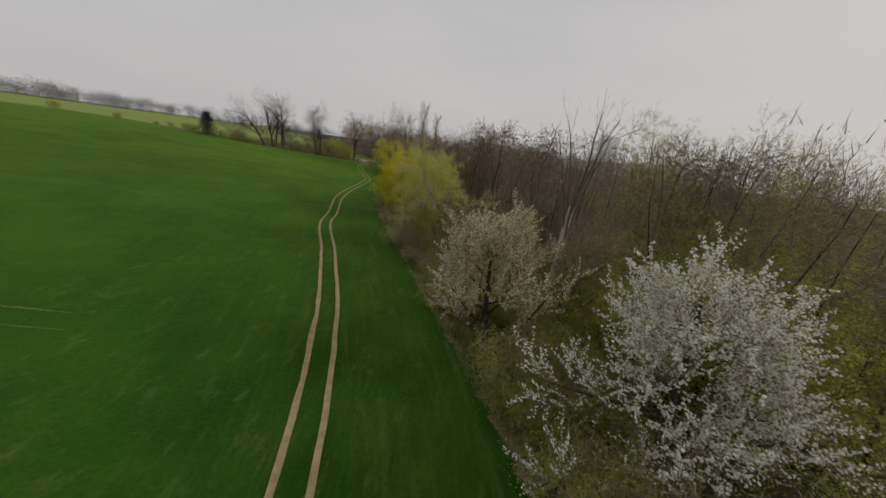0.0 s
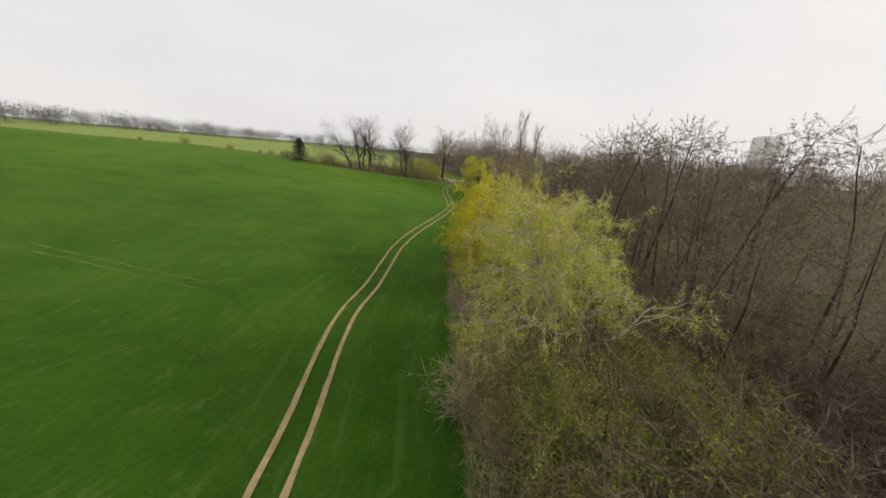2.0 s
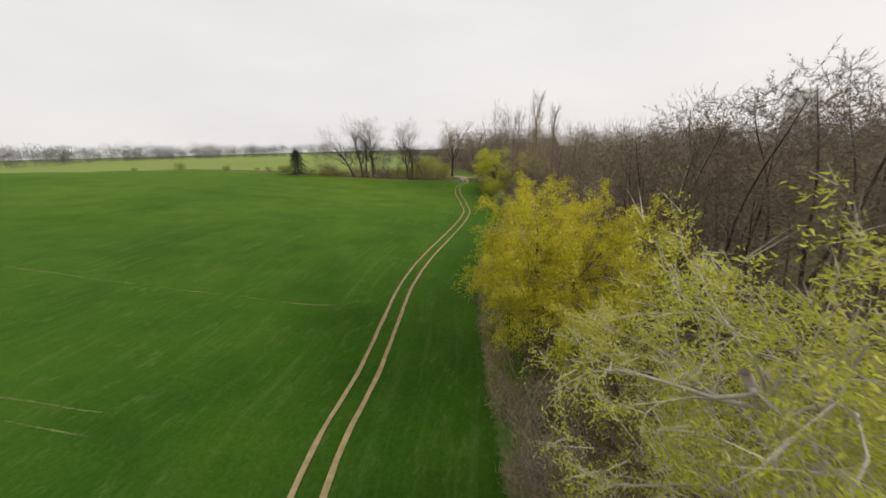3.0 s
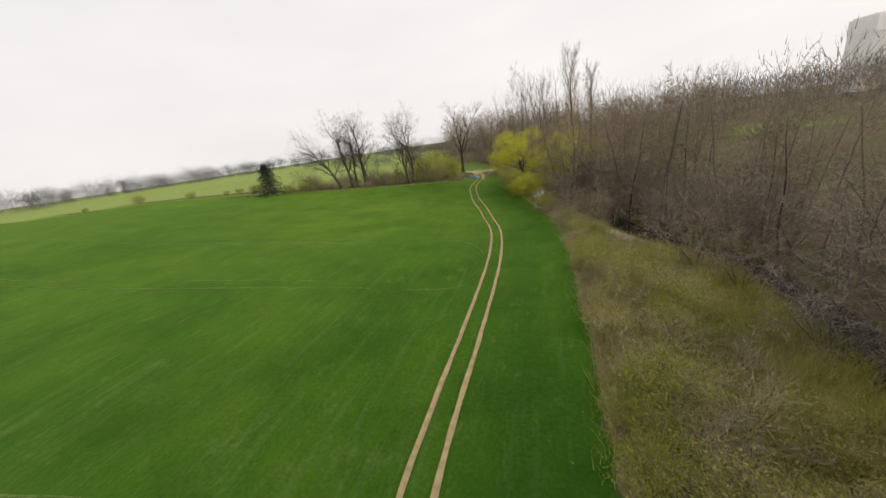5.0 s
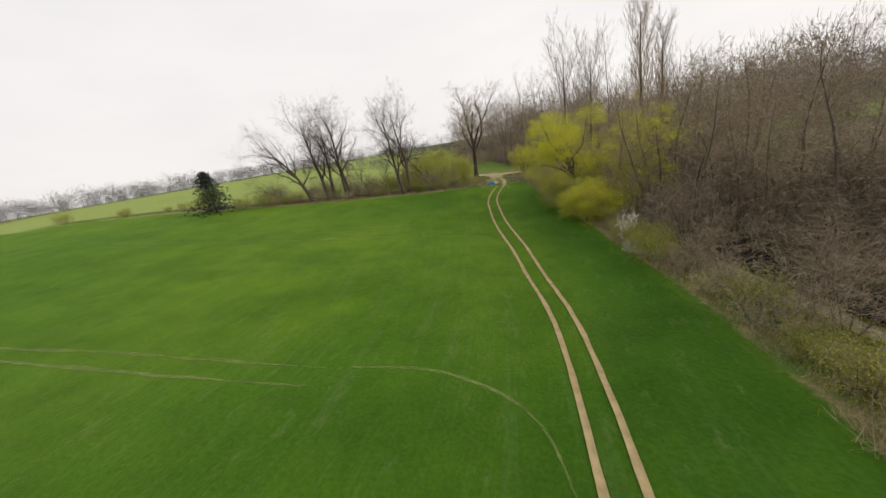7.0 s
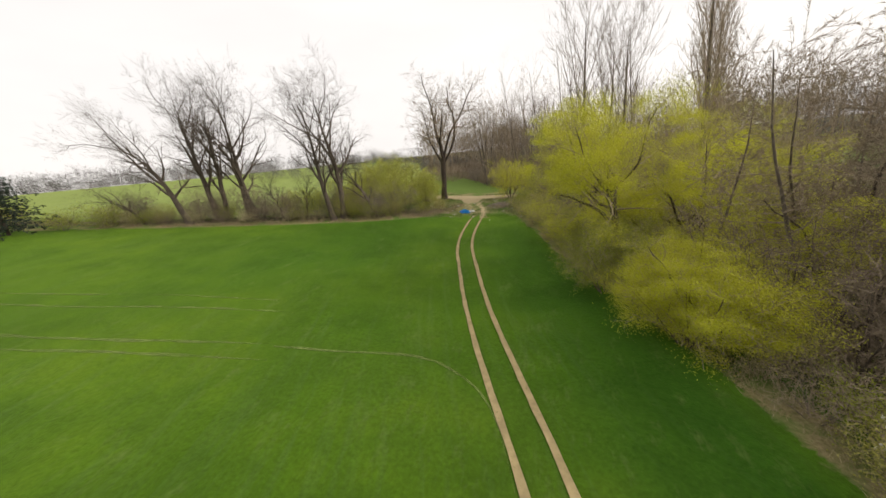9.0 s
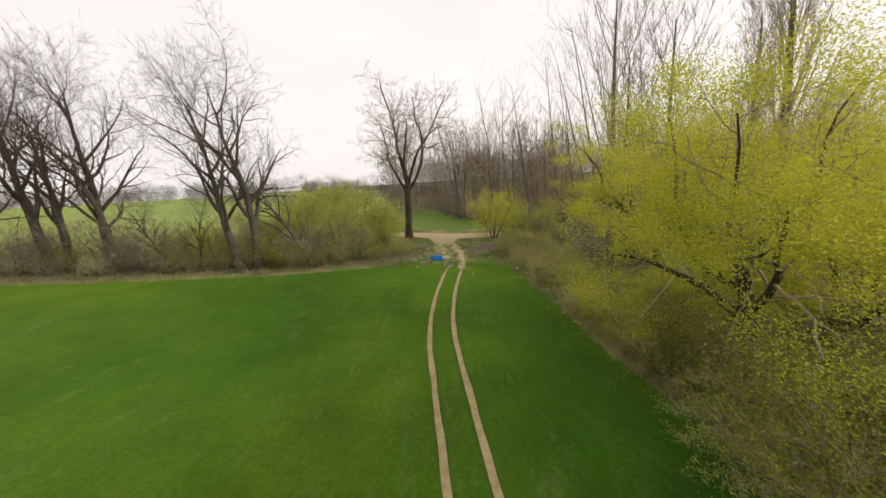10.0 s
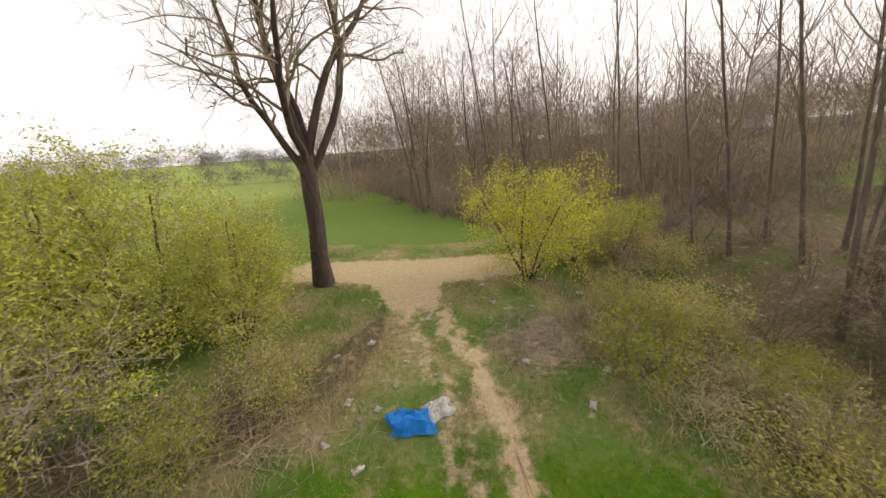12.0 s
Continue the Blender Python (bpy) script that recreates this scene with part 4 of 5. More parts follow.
def plant(kind, variants, x, y, scale, stretch=1.0, lean=(0, 0)):
    if kind == "alder" and (y < 78 or WOOD.random() < 0.5):
        kind, variants = "dark_alder", dark_alders
    # deep in the wood stand the copies with shade in their colour
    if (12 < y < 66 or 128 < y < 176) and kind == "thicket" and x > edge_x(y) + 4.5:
        kind, variants = "shaded_thicket", shaded_thickets
    if kind.endswith("alder"):
        scale *= 0.93
    left = [k for k in range(len(variants)) if k not in placed[kind]]
    i = left[0] if left else WOOD.randrange(len(variants))
    turn = WOOD.uniform(0, 360)
    if i not in placed[kind]:
        placed[kind].add(i)
        return put(variants[i], x, y, turn, scale, stretch, 0.1, lean)
    return put_copy(variants[i], x, y, turn, scale, stretch, 0.1, lean)


KEEP_CLEAR = [(15, 10.4, 4.0), (7.6, 18.7, 3.6), (4.0, 46.6, 3.4), (-2.4, 60.4, 8.2), (-22.5, 151, 4.5), (-21.3, 160.5, 3.0), (-21.8, 141.5, 3.0)]


def is_free(x, y):
    if 90 < y < 130 and -3.4 < x - brook_x(y) < 2.4:
        return False
    return all(math.hypot(x - a, y - b) > r for a, b, r in KEEP_CLEAR)


# alders stand along the brook, woodland trees behind them
for x, y, s in ((6.5, 69.2, 1.1), (9.1, 72.2, 1.05), (11.5, 67.3, 1.0), (14.1, 70.2, 1.12), (16.9, 61, 1.02), (10.2, 76.2, 1.1), (14.2, 77.2, 1.0), (18.6, 65.3, 1.05), (5, 76.2, 0.95), (20.4, 71.2, 1.1), (8.1, 63.8, 1.15), (12.6, 62.8, 1.2), (15.3, 65.8, 1.2), (20.1, 59.4, 1.15), (18.2, 55.4, 1.0), (22.6, 63.3, 1.15), (23.9, 55.4, 1.1), (4.6, 73.7, 1.0), (12.6, 79.7, 1.25), (14.6, 82.2, 1.2), (23.9, 72.2, 1.05), (25.8, 75.7, 1.05)):
    plant("alder", alders, x, y, s, 1.0, (WOOD.uniform(-5, 5), WOOD.uniform(-8, 2)))
y = -12.0
while y < 150:
    for off in (9.5, 14.5, 19.5):
        x = edge_x(y) + off + WOOD.uniform(-1.6, 1.6)
        if is_free(x, y) and (y > 60 or off > 16) and not (74 < y < 112 and off < 17):
            plant("alder", alders, x, y + WOOD.uniform(-1.5, 1.5), WOOD.uniform(0.75, 1.12) * (0.85 if y < 55 else 1), 1.0, (WOOD.uniform(-4, 4), WOOD.uniform(-7, 2)))
    y += WOOD.uniform(3.6, 5.4)
y = -14.0
while y < 192:
    for off in ((23, 27, 32, 38) if y < 60 else (22, 27, 33)):
        x = edge_x(y) + off + WOOD.uniform(-2.5, 2.5)
        if WOOD.random() < (0.9 if y < 60 else (0.7 if y < 155 else 0.0)):
            plant("tall", talls, x, y + WOOD.uniform(-2, 2), WOOD.uniform(0.65, 0.9) if y < 60 else WOOD.uniform(0.65, 0.95), 1.0, (WOOD.uniform(-4, 4), WOOD.uniform(-6, 2)))
    y += WOOD.uniform(4.6, 6.4)
for i in range(15):
    plant("alder", alders, WOOD.uniform(20.5, 43), WOOD.uniform(10, 48), WOOD.uniform(0.88, 1.08), 1.0, (WOOD.uniform(-6, 6), WOOD.uniform(-8, 2)))
for i in range(12):
    plant("tall", talls, WOOD.uniform(24.5, 47), WOOD.uniform(6, 52), WOOD.uniform(0.75, 0.95), 1.0, (WOOD.uniform(-4, 4), WOOD.uniform(-6, 2)))
# thicket under and before them
y = -8.0
while y < 186:
    for off in (3.2, 6.2, 9.5, 14, 19):
        x = edge_x(y) + off + WOOD.uniform(-1.2, 1.2)
        if not is_free(x, y) or (off < 4 and 66 < y < 106) or (off < 12 and 70 < y < 113) or (off > 4 and 3 < y < 29):
            continue
        if y > 150 and off < 9:
            continue
        low = 0.55 if off < 5 else (0.95 if off < 15 else 1.15)
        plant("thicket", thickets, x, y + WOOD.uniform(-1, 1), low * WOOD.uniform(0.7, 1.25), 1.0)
    y += WOOD.uniform(3.6, 5.0) if y < 165 else WOOD.uniform(6, 8)
for i in range(60):
    y = WOOD.uniform(31, 66)
    x = edge_x(y) + WOOD.uniform(5, 30)
    if is_free(x, y):
        plant("thicket", thickets, x, y, WOOD.uniform(0.8, 1.35))
for i in range(34):
    y = WOOD.uniform(88, 150)
    x = brook_x(y) + WOOD.uniform(2.2, 9)
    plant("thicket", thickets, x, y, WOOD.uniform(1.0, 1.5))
for i in range(14):
    plant("thicket", thickets, WOOD.uniform(-28, -8), WOOD.uniform(184, 202), WOOD.uniform(0.4, 0.7))
for i in range(22):
    plant("thicket", thickets, WOOD.uniform(-26, 14), WOOD.uniform(200, 216), WOOD.uniform(0.7, 1.1))
for i in range(18):
    x = WOOD.uniform(-96, -54)
    plant("thicket", thickets, x, bound_y(x) + WOOD.uniform(1.5, 5), WOOD.uniform(0.55, 0.95))
# scrub and green bushes along the edge
y = -8.0
while y < 184:
    for off in (1.9, 3.4, 5.0, 7.0, 9.0):
        x = edge_x(y) + off + WOOD.uniform(-0.6, 0.6)
        open_scrub = 66 < y < 106
        if (off > 3.5 and not open_scrub and WOOD.random() < 0.75) or not is_free(x, y) or (off > 4 and 100 < y < 122):
            continue
        if WOOD.random() < (0.5 if open_scrub else (0.85 if 2 < y < 30 else 0.3)):
            plant("bush", bushes, x, y + WOOD.uniform(-0.8, 0.8), WOOD.uniform(0.55, 1.1))
        else:
            plant("scrub", scrub, x, y + WOOD.uniform(-0.8, 0.8), WOOD.uniform(0.5, 1.1))
    y += WOOD.uniform(1.9, 2.7)
for i in range(26):
    y = WOOD.uniform(14, 62)
    x = edge_x(y) + WOOD.uniform(4, 17)
    if is_free(x, y):
        plant("bush", bushes, x, y, WOOD.uniform(0.8, 1.3))
for i in range(18):
    plant("bush", bushes, WOOD.uniform(14.7, 28.7), WOOD.uniform(11.6, 27.6), WOOD.uniform(1.0, 1.5))
for x, y, s in ((10.2, 12.2, 1.2), (11.8, 14.0, 1.35), (10.6, 16.0, 1.1), (12.6, 17.6, 1.3), (9.6, 21.6, 1.1), (11.4, 20.4, 1.3), (13.6, 14.8, 1.4), (14.6, 18.4, 1.4), (11.0, 23.6, 1.2), (8.8, 24.4, 1.0), (12.8, 10.6, 1.2), (15.6, 15.8, 1.3)):
    put_copy(bushes[0], x, y, WOOD.uniform(0, 360), s)
for i in range(16):
    plant("scrub", scrub, WOOD.uniform(-2.4, 0.6), WOOD.uniform(38, 47.5), WOOD.uniform(0.9, 1.5))
# hedge bottom on the far boundary
x = -96.0
while x < -44:
    yb = bound_y(x) + 2.5
    if x < -62:
        plant("scrub", scrub, x, yb + WOOD.uniform(-1, 2), WOOD.uniform(0.7, 1.2))
    if WOOD.random() < 0.45:
        plant("thicket", thickets, x, yb + 2 + WOOD.uniform(0, 3), WOOD.uniform(0.5, 0.8))
    if WOOD.random() < 0.4:
        plant("bush", bushes, x + 1, yb + WOOD.uniform(0, 2), WOOD.uniform(0.7, 1.1))
    x += WOOD.uniform(1.6, 2.6)
for x, y, s in ((-111, 152, 1.2), (-114.5, 152.5, 1.1), (-121, 152.4, 0.8), (-140.8, 148.5, 0.95), (-161.8, 143.9, 1.25), (-97.5, 151.5, 1.1), (-94, 155, 1.3), (-127, 152, 0.6), (-176, 134, 0.6)):
    put_copy(bushes[0], x, y, WOOD.uniform(0, 360), s)

for i in range(26):
    s = i / 25
    x, y = (-58 + s * 2 * 20, 240 - s * 2 * 35) if s < 0.5 else (-38 + (s - 0.5) * 2 * 52, 205 - (s - 0.5) * 2 * 10)
    plant("thicket", thickets, x + WOOD.uniform(-1.5, 1.5), y + WOOD.uniform(-1.5, 1.5), WOOD.uniform(0.5, 0.9))
for x, y, s in ((-20.9, 190.7, 1.0), (-19.5, 188.8, 1.1), (-15.1, 191, 1.05), (-16.6, 186.7, 1.15), (-20.5, 180.8, 1.1), (-23, 197.6, 1.1), (-19.4, 199.3, 1.0), (-15.2, 184.4, 1.1), (-25.5, 193, 0.9),
                (-12.5, 188, 1.2), (-27.5, 201, 1.1), (-33, 206, 1.05), (-17.5, 183, 0.8)):
    plant("slim", slims, x, y, s, 1.28, (WOOD.uniform(-2, 2), WOOD.uniform(-10, -4)))
for i in range(14):
    plant("tall", talls, WOOD.uniform(-46, -22), WOOD.uniform(207, 228), WOOD.uniform(1.05, 1.3), 1.0, (WOOD.uniform(-3, 3), WOOD.uniform(-7, 0)))
for i in range(12):
    y = WOOD.uniform(158, 190)
    plant("bush", bushes, edge_x(y) + WOOD.uniform(2.5, 13), y, WOOD.uniform(0.5, 1.0))

# ------------------------------------------------------------ far woods, tree rows and the power station
def far_trees(name, spots, seed, h, twigs, label, wide=0.24, mat=None, under=0, thick=0.0):
    rng = np.random.default_rng(seed)
    sh = Sheaf()
    for x, y in spots:
        z, hh = gz(x, y) - 0.3, h * rng.uniform(0.65, 1.15)
        zs = np.linspace(0, hh * 0.85, 4)
        base = np.array([x, y, z])
        sh.tube(base + np.column_stack([rng.normal(scale=0.25, size=4), rng.normal(scale=0.25, size=4), zs]), hh * np.array([0.0065, 0.0055, 0.0035, 0.0015]), 4)
        for _ in range(7):
            a, s = rng.uniform(0, 6.28), rng.uniform(0.25, 0.75)
            p0 = base + (0, 0, hh * s)
            d = np.array([math.cos(a) * 0.6, math.sin(a) * 0.6, 0.8]) * hh * rng.uniform(0.15, 0.3)
            sh.tube(np.array([p0, p0 + d * 0.5, p0 + d + (0, 0, hh * 0.04)]), hh * np.array([0.0028, 0.002, 0.001]), 3)
        if under:
            q = base + np.column_stack([rng.normal(scale=2.2, size=(under, 2)), rng.uniform(0, 4.0, under)])
            sh.blades(q, np.column_stack([rng.normal(scale=0.6, size=(under, 2)), np.ones(under)]), rng.uniform(0.8, 2.2, under), 0.07, rng)
        n = twigs
        u = rng.normal(size=(n, 3))
        u /= np.linalg.norm(u, axis=1)[:, None]
        c = base + np.array([0, 0, hh * 0.62]) + u * np.array([hh * wide, hh * wide, hh * 0.38]) * rng.uniform(0.35, 1.05, (n, 1))
        sh.blades(c, u * 0.6 + np.array([0, 0, 0.7]) + rng.normal(scale=0.3, size=(n, 3)), hh * 0.11 * rng.uniform(0.5, 1.3, n), hh * 0.0018 + 0.01 + (0.10 if wide > 0.4 else thick), rng)
    return tagged(new(name, sh.mesh(name, mat or TWIG_HAZE)), label, "woods", kind="stuff")


rw = np.random.default_rng(5)
# the wood beyond the junction
spots = [(x, y) for x, y in zip(rw.uniform(-62, 45, 130), rw.uniform(199, 275, 130)) if y > 206 - 0.62 * (x + 36) and y > 198]
far_trees("far_woods", spots, 1, 24, 250, "bare grey wood behind the dirt junction", 0.22, TWIG_BROWN, 240)
spots = [(x, y) for x, y in zip(rw.uniform(-26, 6, 56), rw.uniform(202, 246, 56))]
far_trees("far_woods", spots, 8, 13.5, 380, "dense brown wood of slender trees behind the junction", 0.3, TWIG_BROWN, 240)
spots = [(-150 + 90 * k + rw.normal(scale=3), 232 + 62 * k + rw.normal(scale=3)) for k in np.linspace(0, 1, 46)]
far_trees("far_tree_row", spots, 6, 6.5, 170, "haze-grey hedge with bare trees behind the pale field", 0.42, None, 90)
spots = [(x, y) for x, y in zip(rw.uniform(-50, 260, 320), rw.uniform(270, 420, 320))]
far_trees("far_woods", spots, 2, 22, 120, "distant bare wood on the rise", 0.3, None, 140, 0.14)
spots = [(x, y) for x, y in zip(rw.uniform(-78, -12, 70), rw.uniform(240, 330, 70))]
far_trees("far_woods", spots, 7, 23, 230, "dark dense wood behind the junction field", 0.26, TWIG_DARK, 220, 0.06)
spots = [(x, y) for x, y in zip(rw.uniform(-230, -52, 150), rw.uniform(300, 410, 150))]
far_trees("far_woods", spots, 9, 8.5, 150, "low haze-grey wood on the skyline behind the field hedge", 0.45, None, 110)
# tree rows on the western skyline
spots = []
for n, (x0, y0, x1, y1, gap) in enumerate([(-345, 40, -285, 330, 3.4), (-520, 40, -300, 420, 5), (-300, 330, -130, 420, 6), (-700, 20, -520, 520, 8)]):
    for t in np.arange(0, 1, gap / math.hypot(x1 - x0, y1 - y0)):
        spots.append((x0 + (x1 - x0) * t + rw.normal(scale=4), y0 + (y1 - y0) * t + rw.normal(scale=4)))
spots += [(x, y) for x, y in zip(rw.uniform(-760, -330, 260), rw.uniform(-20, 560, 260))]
far_trees("far_tree_row", spots, 3, 13.5, 230, "haze-grey bare tree rows on the western horizon", 0.5, None, 130)
spots = [(x, y) for x, y in zip(rw.uniform(38, 230, 330), rw.uniform(-60, 330, 330))]
far_trees("far_woods", [(x + 0.12 * (60 - y) * (y > 60), y) for x, y in spots], 4, 21, 110, "bare trees beyond the eastern meadow", 0.3, TWIG_BROWN, 90, 0.08)


pale_sapling = wood_tree("bare_sapling", 150, spec_of(SLIM, len=[9.0, 4.0, 1.8], r=0.09, kids=[9, 6], wander=[0.10, 0.12, 0.16], angle=[34, 40]), BARK_PALE, TWIG_TAN, "thin bare sapling with pale leaning stem", "tree",
                         "pale bare saplings", 0.7, 0.016)
put(pale_sapling, 2.6, 64.5, 0, 1.05, 1.0, lean=(0, 14))
for x, y, s, l in ((4.4, 66.2, 1.1, 22), (0.8, 66.0, 0.9, 6), (6.0, 63.0, 1.15, 28), (-1.5, 68.0, 0.8, -6), (-4.2, 69.5, 0.75, 4), (-5.2, 122.0, 0.6, -6)):
    put_copy(pale_sapling, x, y, WOOD.uniform(-30, 30), s, 1.0, lean=(0, l))
pale_shrub = wood_tree("bare_shrub", 152, spec_of(THICKET, len=[5.4, 2.8, 1.4], r=0.06, stems=5), BARK_GREY, TWIG_TAN, "bare shrub with grey twisted branches on the bank", "shrub", "bare shrubs on the bank", 0.8, 0.024)
put(pale_shrub, -8.4, 109.5, 0, 0.5)
for x, y, s in ((-6.6, 104.5, 0.5), (-8.4, 101.0, 0.55), (-7.6, 118.5, 0.8), (-1.0, 100.5, 1.2), (-11.0, 137.5, 1.0), (-13.5, 133.5, 0.9), (-9.0, 141.0, 1.1)):
    put_copy(pale_shrub, x, y, WOOD.uniform(0, 360), s)
bare_plum = wood_tree("bare_tree", 153, spec_of(PLUM, len=[7.0, 5.0, 2.4, 1.2], start=[0.35, 0.2, 0.15], angle=[44, 40, 40]), BARK_GREY, TWIG_TAN, "small bare tan tree with fine twigs among the blossom", "tree", twig_len=0.8, twig_w=0.016)
put(bare_plum, 13.2, 20.2, 0, 1.15, 1.0)

leafing = wood_tree("leafing_tree", 145, spec_of(TALL, len=[17.5, 6.2, 2.8]), BARK_GREY, TWIG_BROWN, "tall woodland tree just breaking into yellow green leaf", "tree", "leafing trees in the wood", 0.8, 0.02,
                    dict(per=8, spread=0.2, reach=0.6, size=0.065, mat=LEAF_SPRING, low=9.0))
put(leafing, 33.2, 44.5, 0, 1.12, 1.0)
for x, y, s in ((38.6, 48.5, 1.0), (29.9, 37.6, 0.95), (43.7, 45.5, 1.0), (36.2, 31.6, 1.0), (47.9, 37.6, 0.95), (41.6, 21.6, 0.95)):
    put_copy(leafing, x, y, WOOD.uniform(0, 360), s)


def power_station():
    """A pale boiler house seen far off over the wood, its concrete whitened for haze."""
    ob = thing("boiler_house", (0, 0, 0), "tall pale concrete boiler house, whitened for haze, far behind the wood", "building")
    bm = bmesh.new()
    bmesh.ops.create_cube(bm, size=1, matrix=Matrix.Translation((0, 0, 21)) @ Matrix.Diagonal((17, 16, 42, 1)))
    part("wall", bm, PLASTER, ob)
    for i in range(9):
        for face in (-1, 1):
            bm = bmesh.new()
            bmesh.ops.create_cube(bm, size=1, matrix=Matrix.Translation((-7.6 + 1.9 * i, face * 8.1, 21)) @ Matrix.Diagonal((0.6, 0.6, 42, 1)))
            part("pilaster", bm, PLASTER, ob)
    bm = bmesh.new()
    bmesh.ops.create_cube(bm, size=1, matrix=Matrix.Translation((0, 0, 48)) @ Matrix.Diagonal((17.8, 16.8, 12, 1)))
    bmesh.ops.bevel(bm, geom=[e for e in bm.edges if abs(e.verts[0].co.z - e.verts[1].co.z) < 0.1 and e.verts[0].co.z > 53], offset=1.2, segments=2, affect="EDGES")
    part("upper_storey", bm, PLASTER, ob)
    return ob


station = power_station()
station.matrix_world = pose(213, 444, gz(213, 444) - 1, 0, 0, 28)

# ------------------------------------------------------------ leafy shrubs, blossom bushes and litter round the gate
shrub = [wood_tree("leafy_shrub", 130 + i, spec_of(THICKET, len=[5.6, 2.8, 1.4], splay=0.8, kids=[9, 6], r=0.095), BARK_DARK, TWIG_TAN, "loose shrub in young yellow green leaf by the gate", "shrub",
                   "leafy shrubs by the gate", 0.7, 0.018, dict(per=11, spread=0.18, reach=0.5, size=0.062, mat=(LEAF_SPRING, LEAF_LIME)[i], low=0.5, long=2.0)) for i in range(2)]
sparse = wood_tree("leafy_shrub", 135, spec_of(THICKET, len=[5.6, 2.8, 1.4], splay=0.7, kids=[9, 6], r=0.06), BARK_GREY, TWIG_BROWN, "brown twiggy shrub just breaking into green leaf", "shrub",
                   "leafing shrubs in the wood edge", 0.8, 0.02, dict(per=9, spread=0.18, reach=0.5, size=0.055, mat=LEAF_GREEN, low=0.4, long=2.0))
put(sparse, 5.0, 36.1, 0, 1.2)
put(shrub[0], -54.0, 181.0, 0, 1.5)
put(shrub[1], -34.2, 187.0, 40, 1.05, 1.3)
for x, y, s, k in ((-58.0, 174.5, 1.15, 0), (-50.6, 182.5, 1.05, 0), (-57.5, 178.5, 1.35, 0), (-61.5, 172.0, 1.0, 0), (-30.0, 189.5, 0.8, 0), (-26.5, 190.5, 0.7, 0), (-62, 180, 1.3, 0), (-54.0, 174.5, 1.1, 0), (-60.5, 169.8, 0.75, 0), (-65.5, 168.5, 0.8, 0), (-70.0, 167.8, 0.7, 0), (-49.4, 180.8, 0.85, 0), (17.7, 14.5, 1.2, 0), (21.8, 11.2, 1.35, 0), (16.4, 19.6, 1.05, 0), (21.1, 21.6, 1.4, 0), (24.2, 16.7, 1.6, 0), (28.6, 19.6, 1.65, 0),
                   (-19.3, 140.2, 0.8, 1), (-18.2, 142.6, 0.9, 1), (-19.6, 144.4, 0.7, 1), (-16.8, 145.6, 1.0, 1)):
    put_copy(shrub[k], x, y, WOOD.uniform(0, 360), s)
for x, y, s in ((5.4, 36.1, 1.15), (-0.4, 40.8, 0.7), (3.4, 40.2, 0.85), (-1.9, 43.8, 0.55), (5.4, 42.1, 0.9), (6.5, 32.6, 0.9), (4.4, 30.6, 0.6), (8.7, 39.1, 1.1)):
    put_copy(sparse, x, y, WOOD.uniform(0, 360), s)
for x, y, s in ((-24.0, 146.0, 0.75), (-23.4, 148.6, 0.8), (-25.0, 154.0, 0.7), (-21.2, 148.4, 0.9), (-21.6, 155.0, 0.85), (-22.6, 151.0, 0.8), (-24.6, 157.4, 0.7)):
    put_copy(sparse, x, y, WOOD.uniform(0, 360), s)
sloe = wood_tree("blossom_bush", 140, spec_of(BUSH, len=[2.4, 1.3, 0.8]), BARK_DARK, TWIG_GREY, "low blackthorn bush in white blossom on the bank", "shrub", "white blossom bushes", 0.5, 0.016,
                 dict(per=1, string=7, spread=0.05, size=0.06, mat=PETAL, tuft=True, name="blossom", low=0.4))
put(sloe, -17.3, 128.1, 0, 0.5)
put_copy(sloe, -16.1, 126.8, 120, 0.45)
put_copy(sloe, -17.3, 131.8, 200, 0.55, 2.2)
put_copy(sparse, 30, 35.6, 130, 1.9, 1.1)
put_copy(sparse, 27.5, 23.6, 230, 1.7, 1.2)
put_copy(sparse, 36.3, 27.6, 20, 2.0, 1.2)
for x, y, s in ((19, 19, 1.3), (22, 22.5, 1.5), (25.5, 20, 1.5), (21, 26, 1.4), (17.5, 24, 1.2), (29, 24, 1.6), (24, 15, 1.4), (28, 16, 1.5)):
    put_copy(sparse, x, y, WOOD.uniform(0, 360), s)


def grass(name, n, spot, mat, seed, h, label, wide=0.04):
    """Rough grass as one sheet of blades, in tussocks."""
    rng = np.random.default_rng(seed)
    sh = Sheaf()
    xy = spot(rng, n)
    p = np.column_stack([xy, height(xy[:, 0], xy[:, 1]) - 0.03])
    d = np.column_stack([rng.normal(scale=0.55, size=(len(p), 2)), np.ones(len(p))])
    sh.blades(p, d, h * rng.uniform(0.4, 1.3, len(p)), np.clip(wide * h, 0.012, 0.04) * rng.uniform(0.6, 1.4, len(p)), rng)
    return tagged(new(name, sh.mesh(name, mat)), label, "grass", kind="stuff")


def tussocks(rng, centres, n, spread):
    k = rng.integers(0, len(centres), n)
    return centres[k] + rng.normal(scale=spread, size=(n, 2))


def edge_spots(lo, hi, off0, off1, tufts, spread):
    def spot(rng, n):
        y = rng.uniform(lo, hi, tufts)
        c = np.column_stack([edge_x(y) + rng.uniform(off0, off1, tufts), y])
        return tussocks(rng, c, n, spread)
    return spot


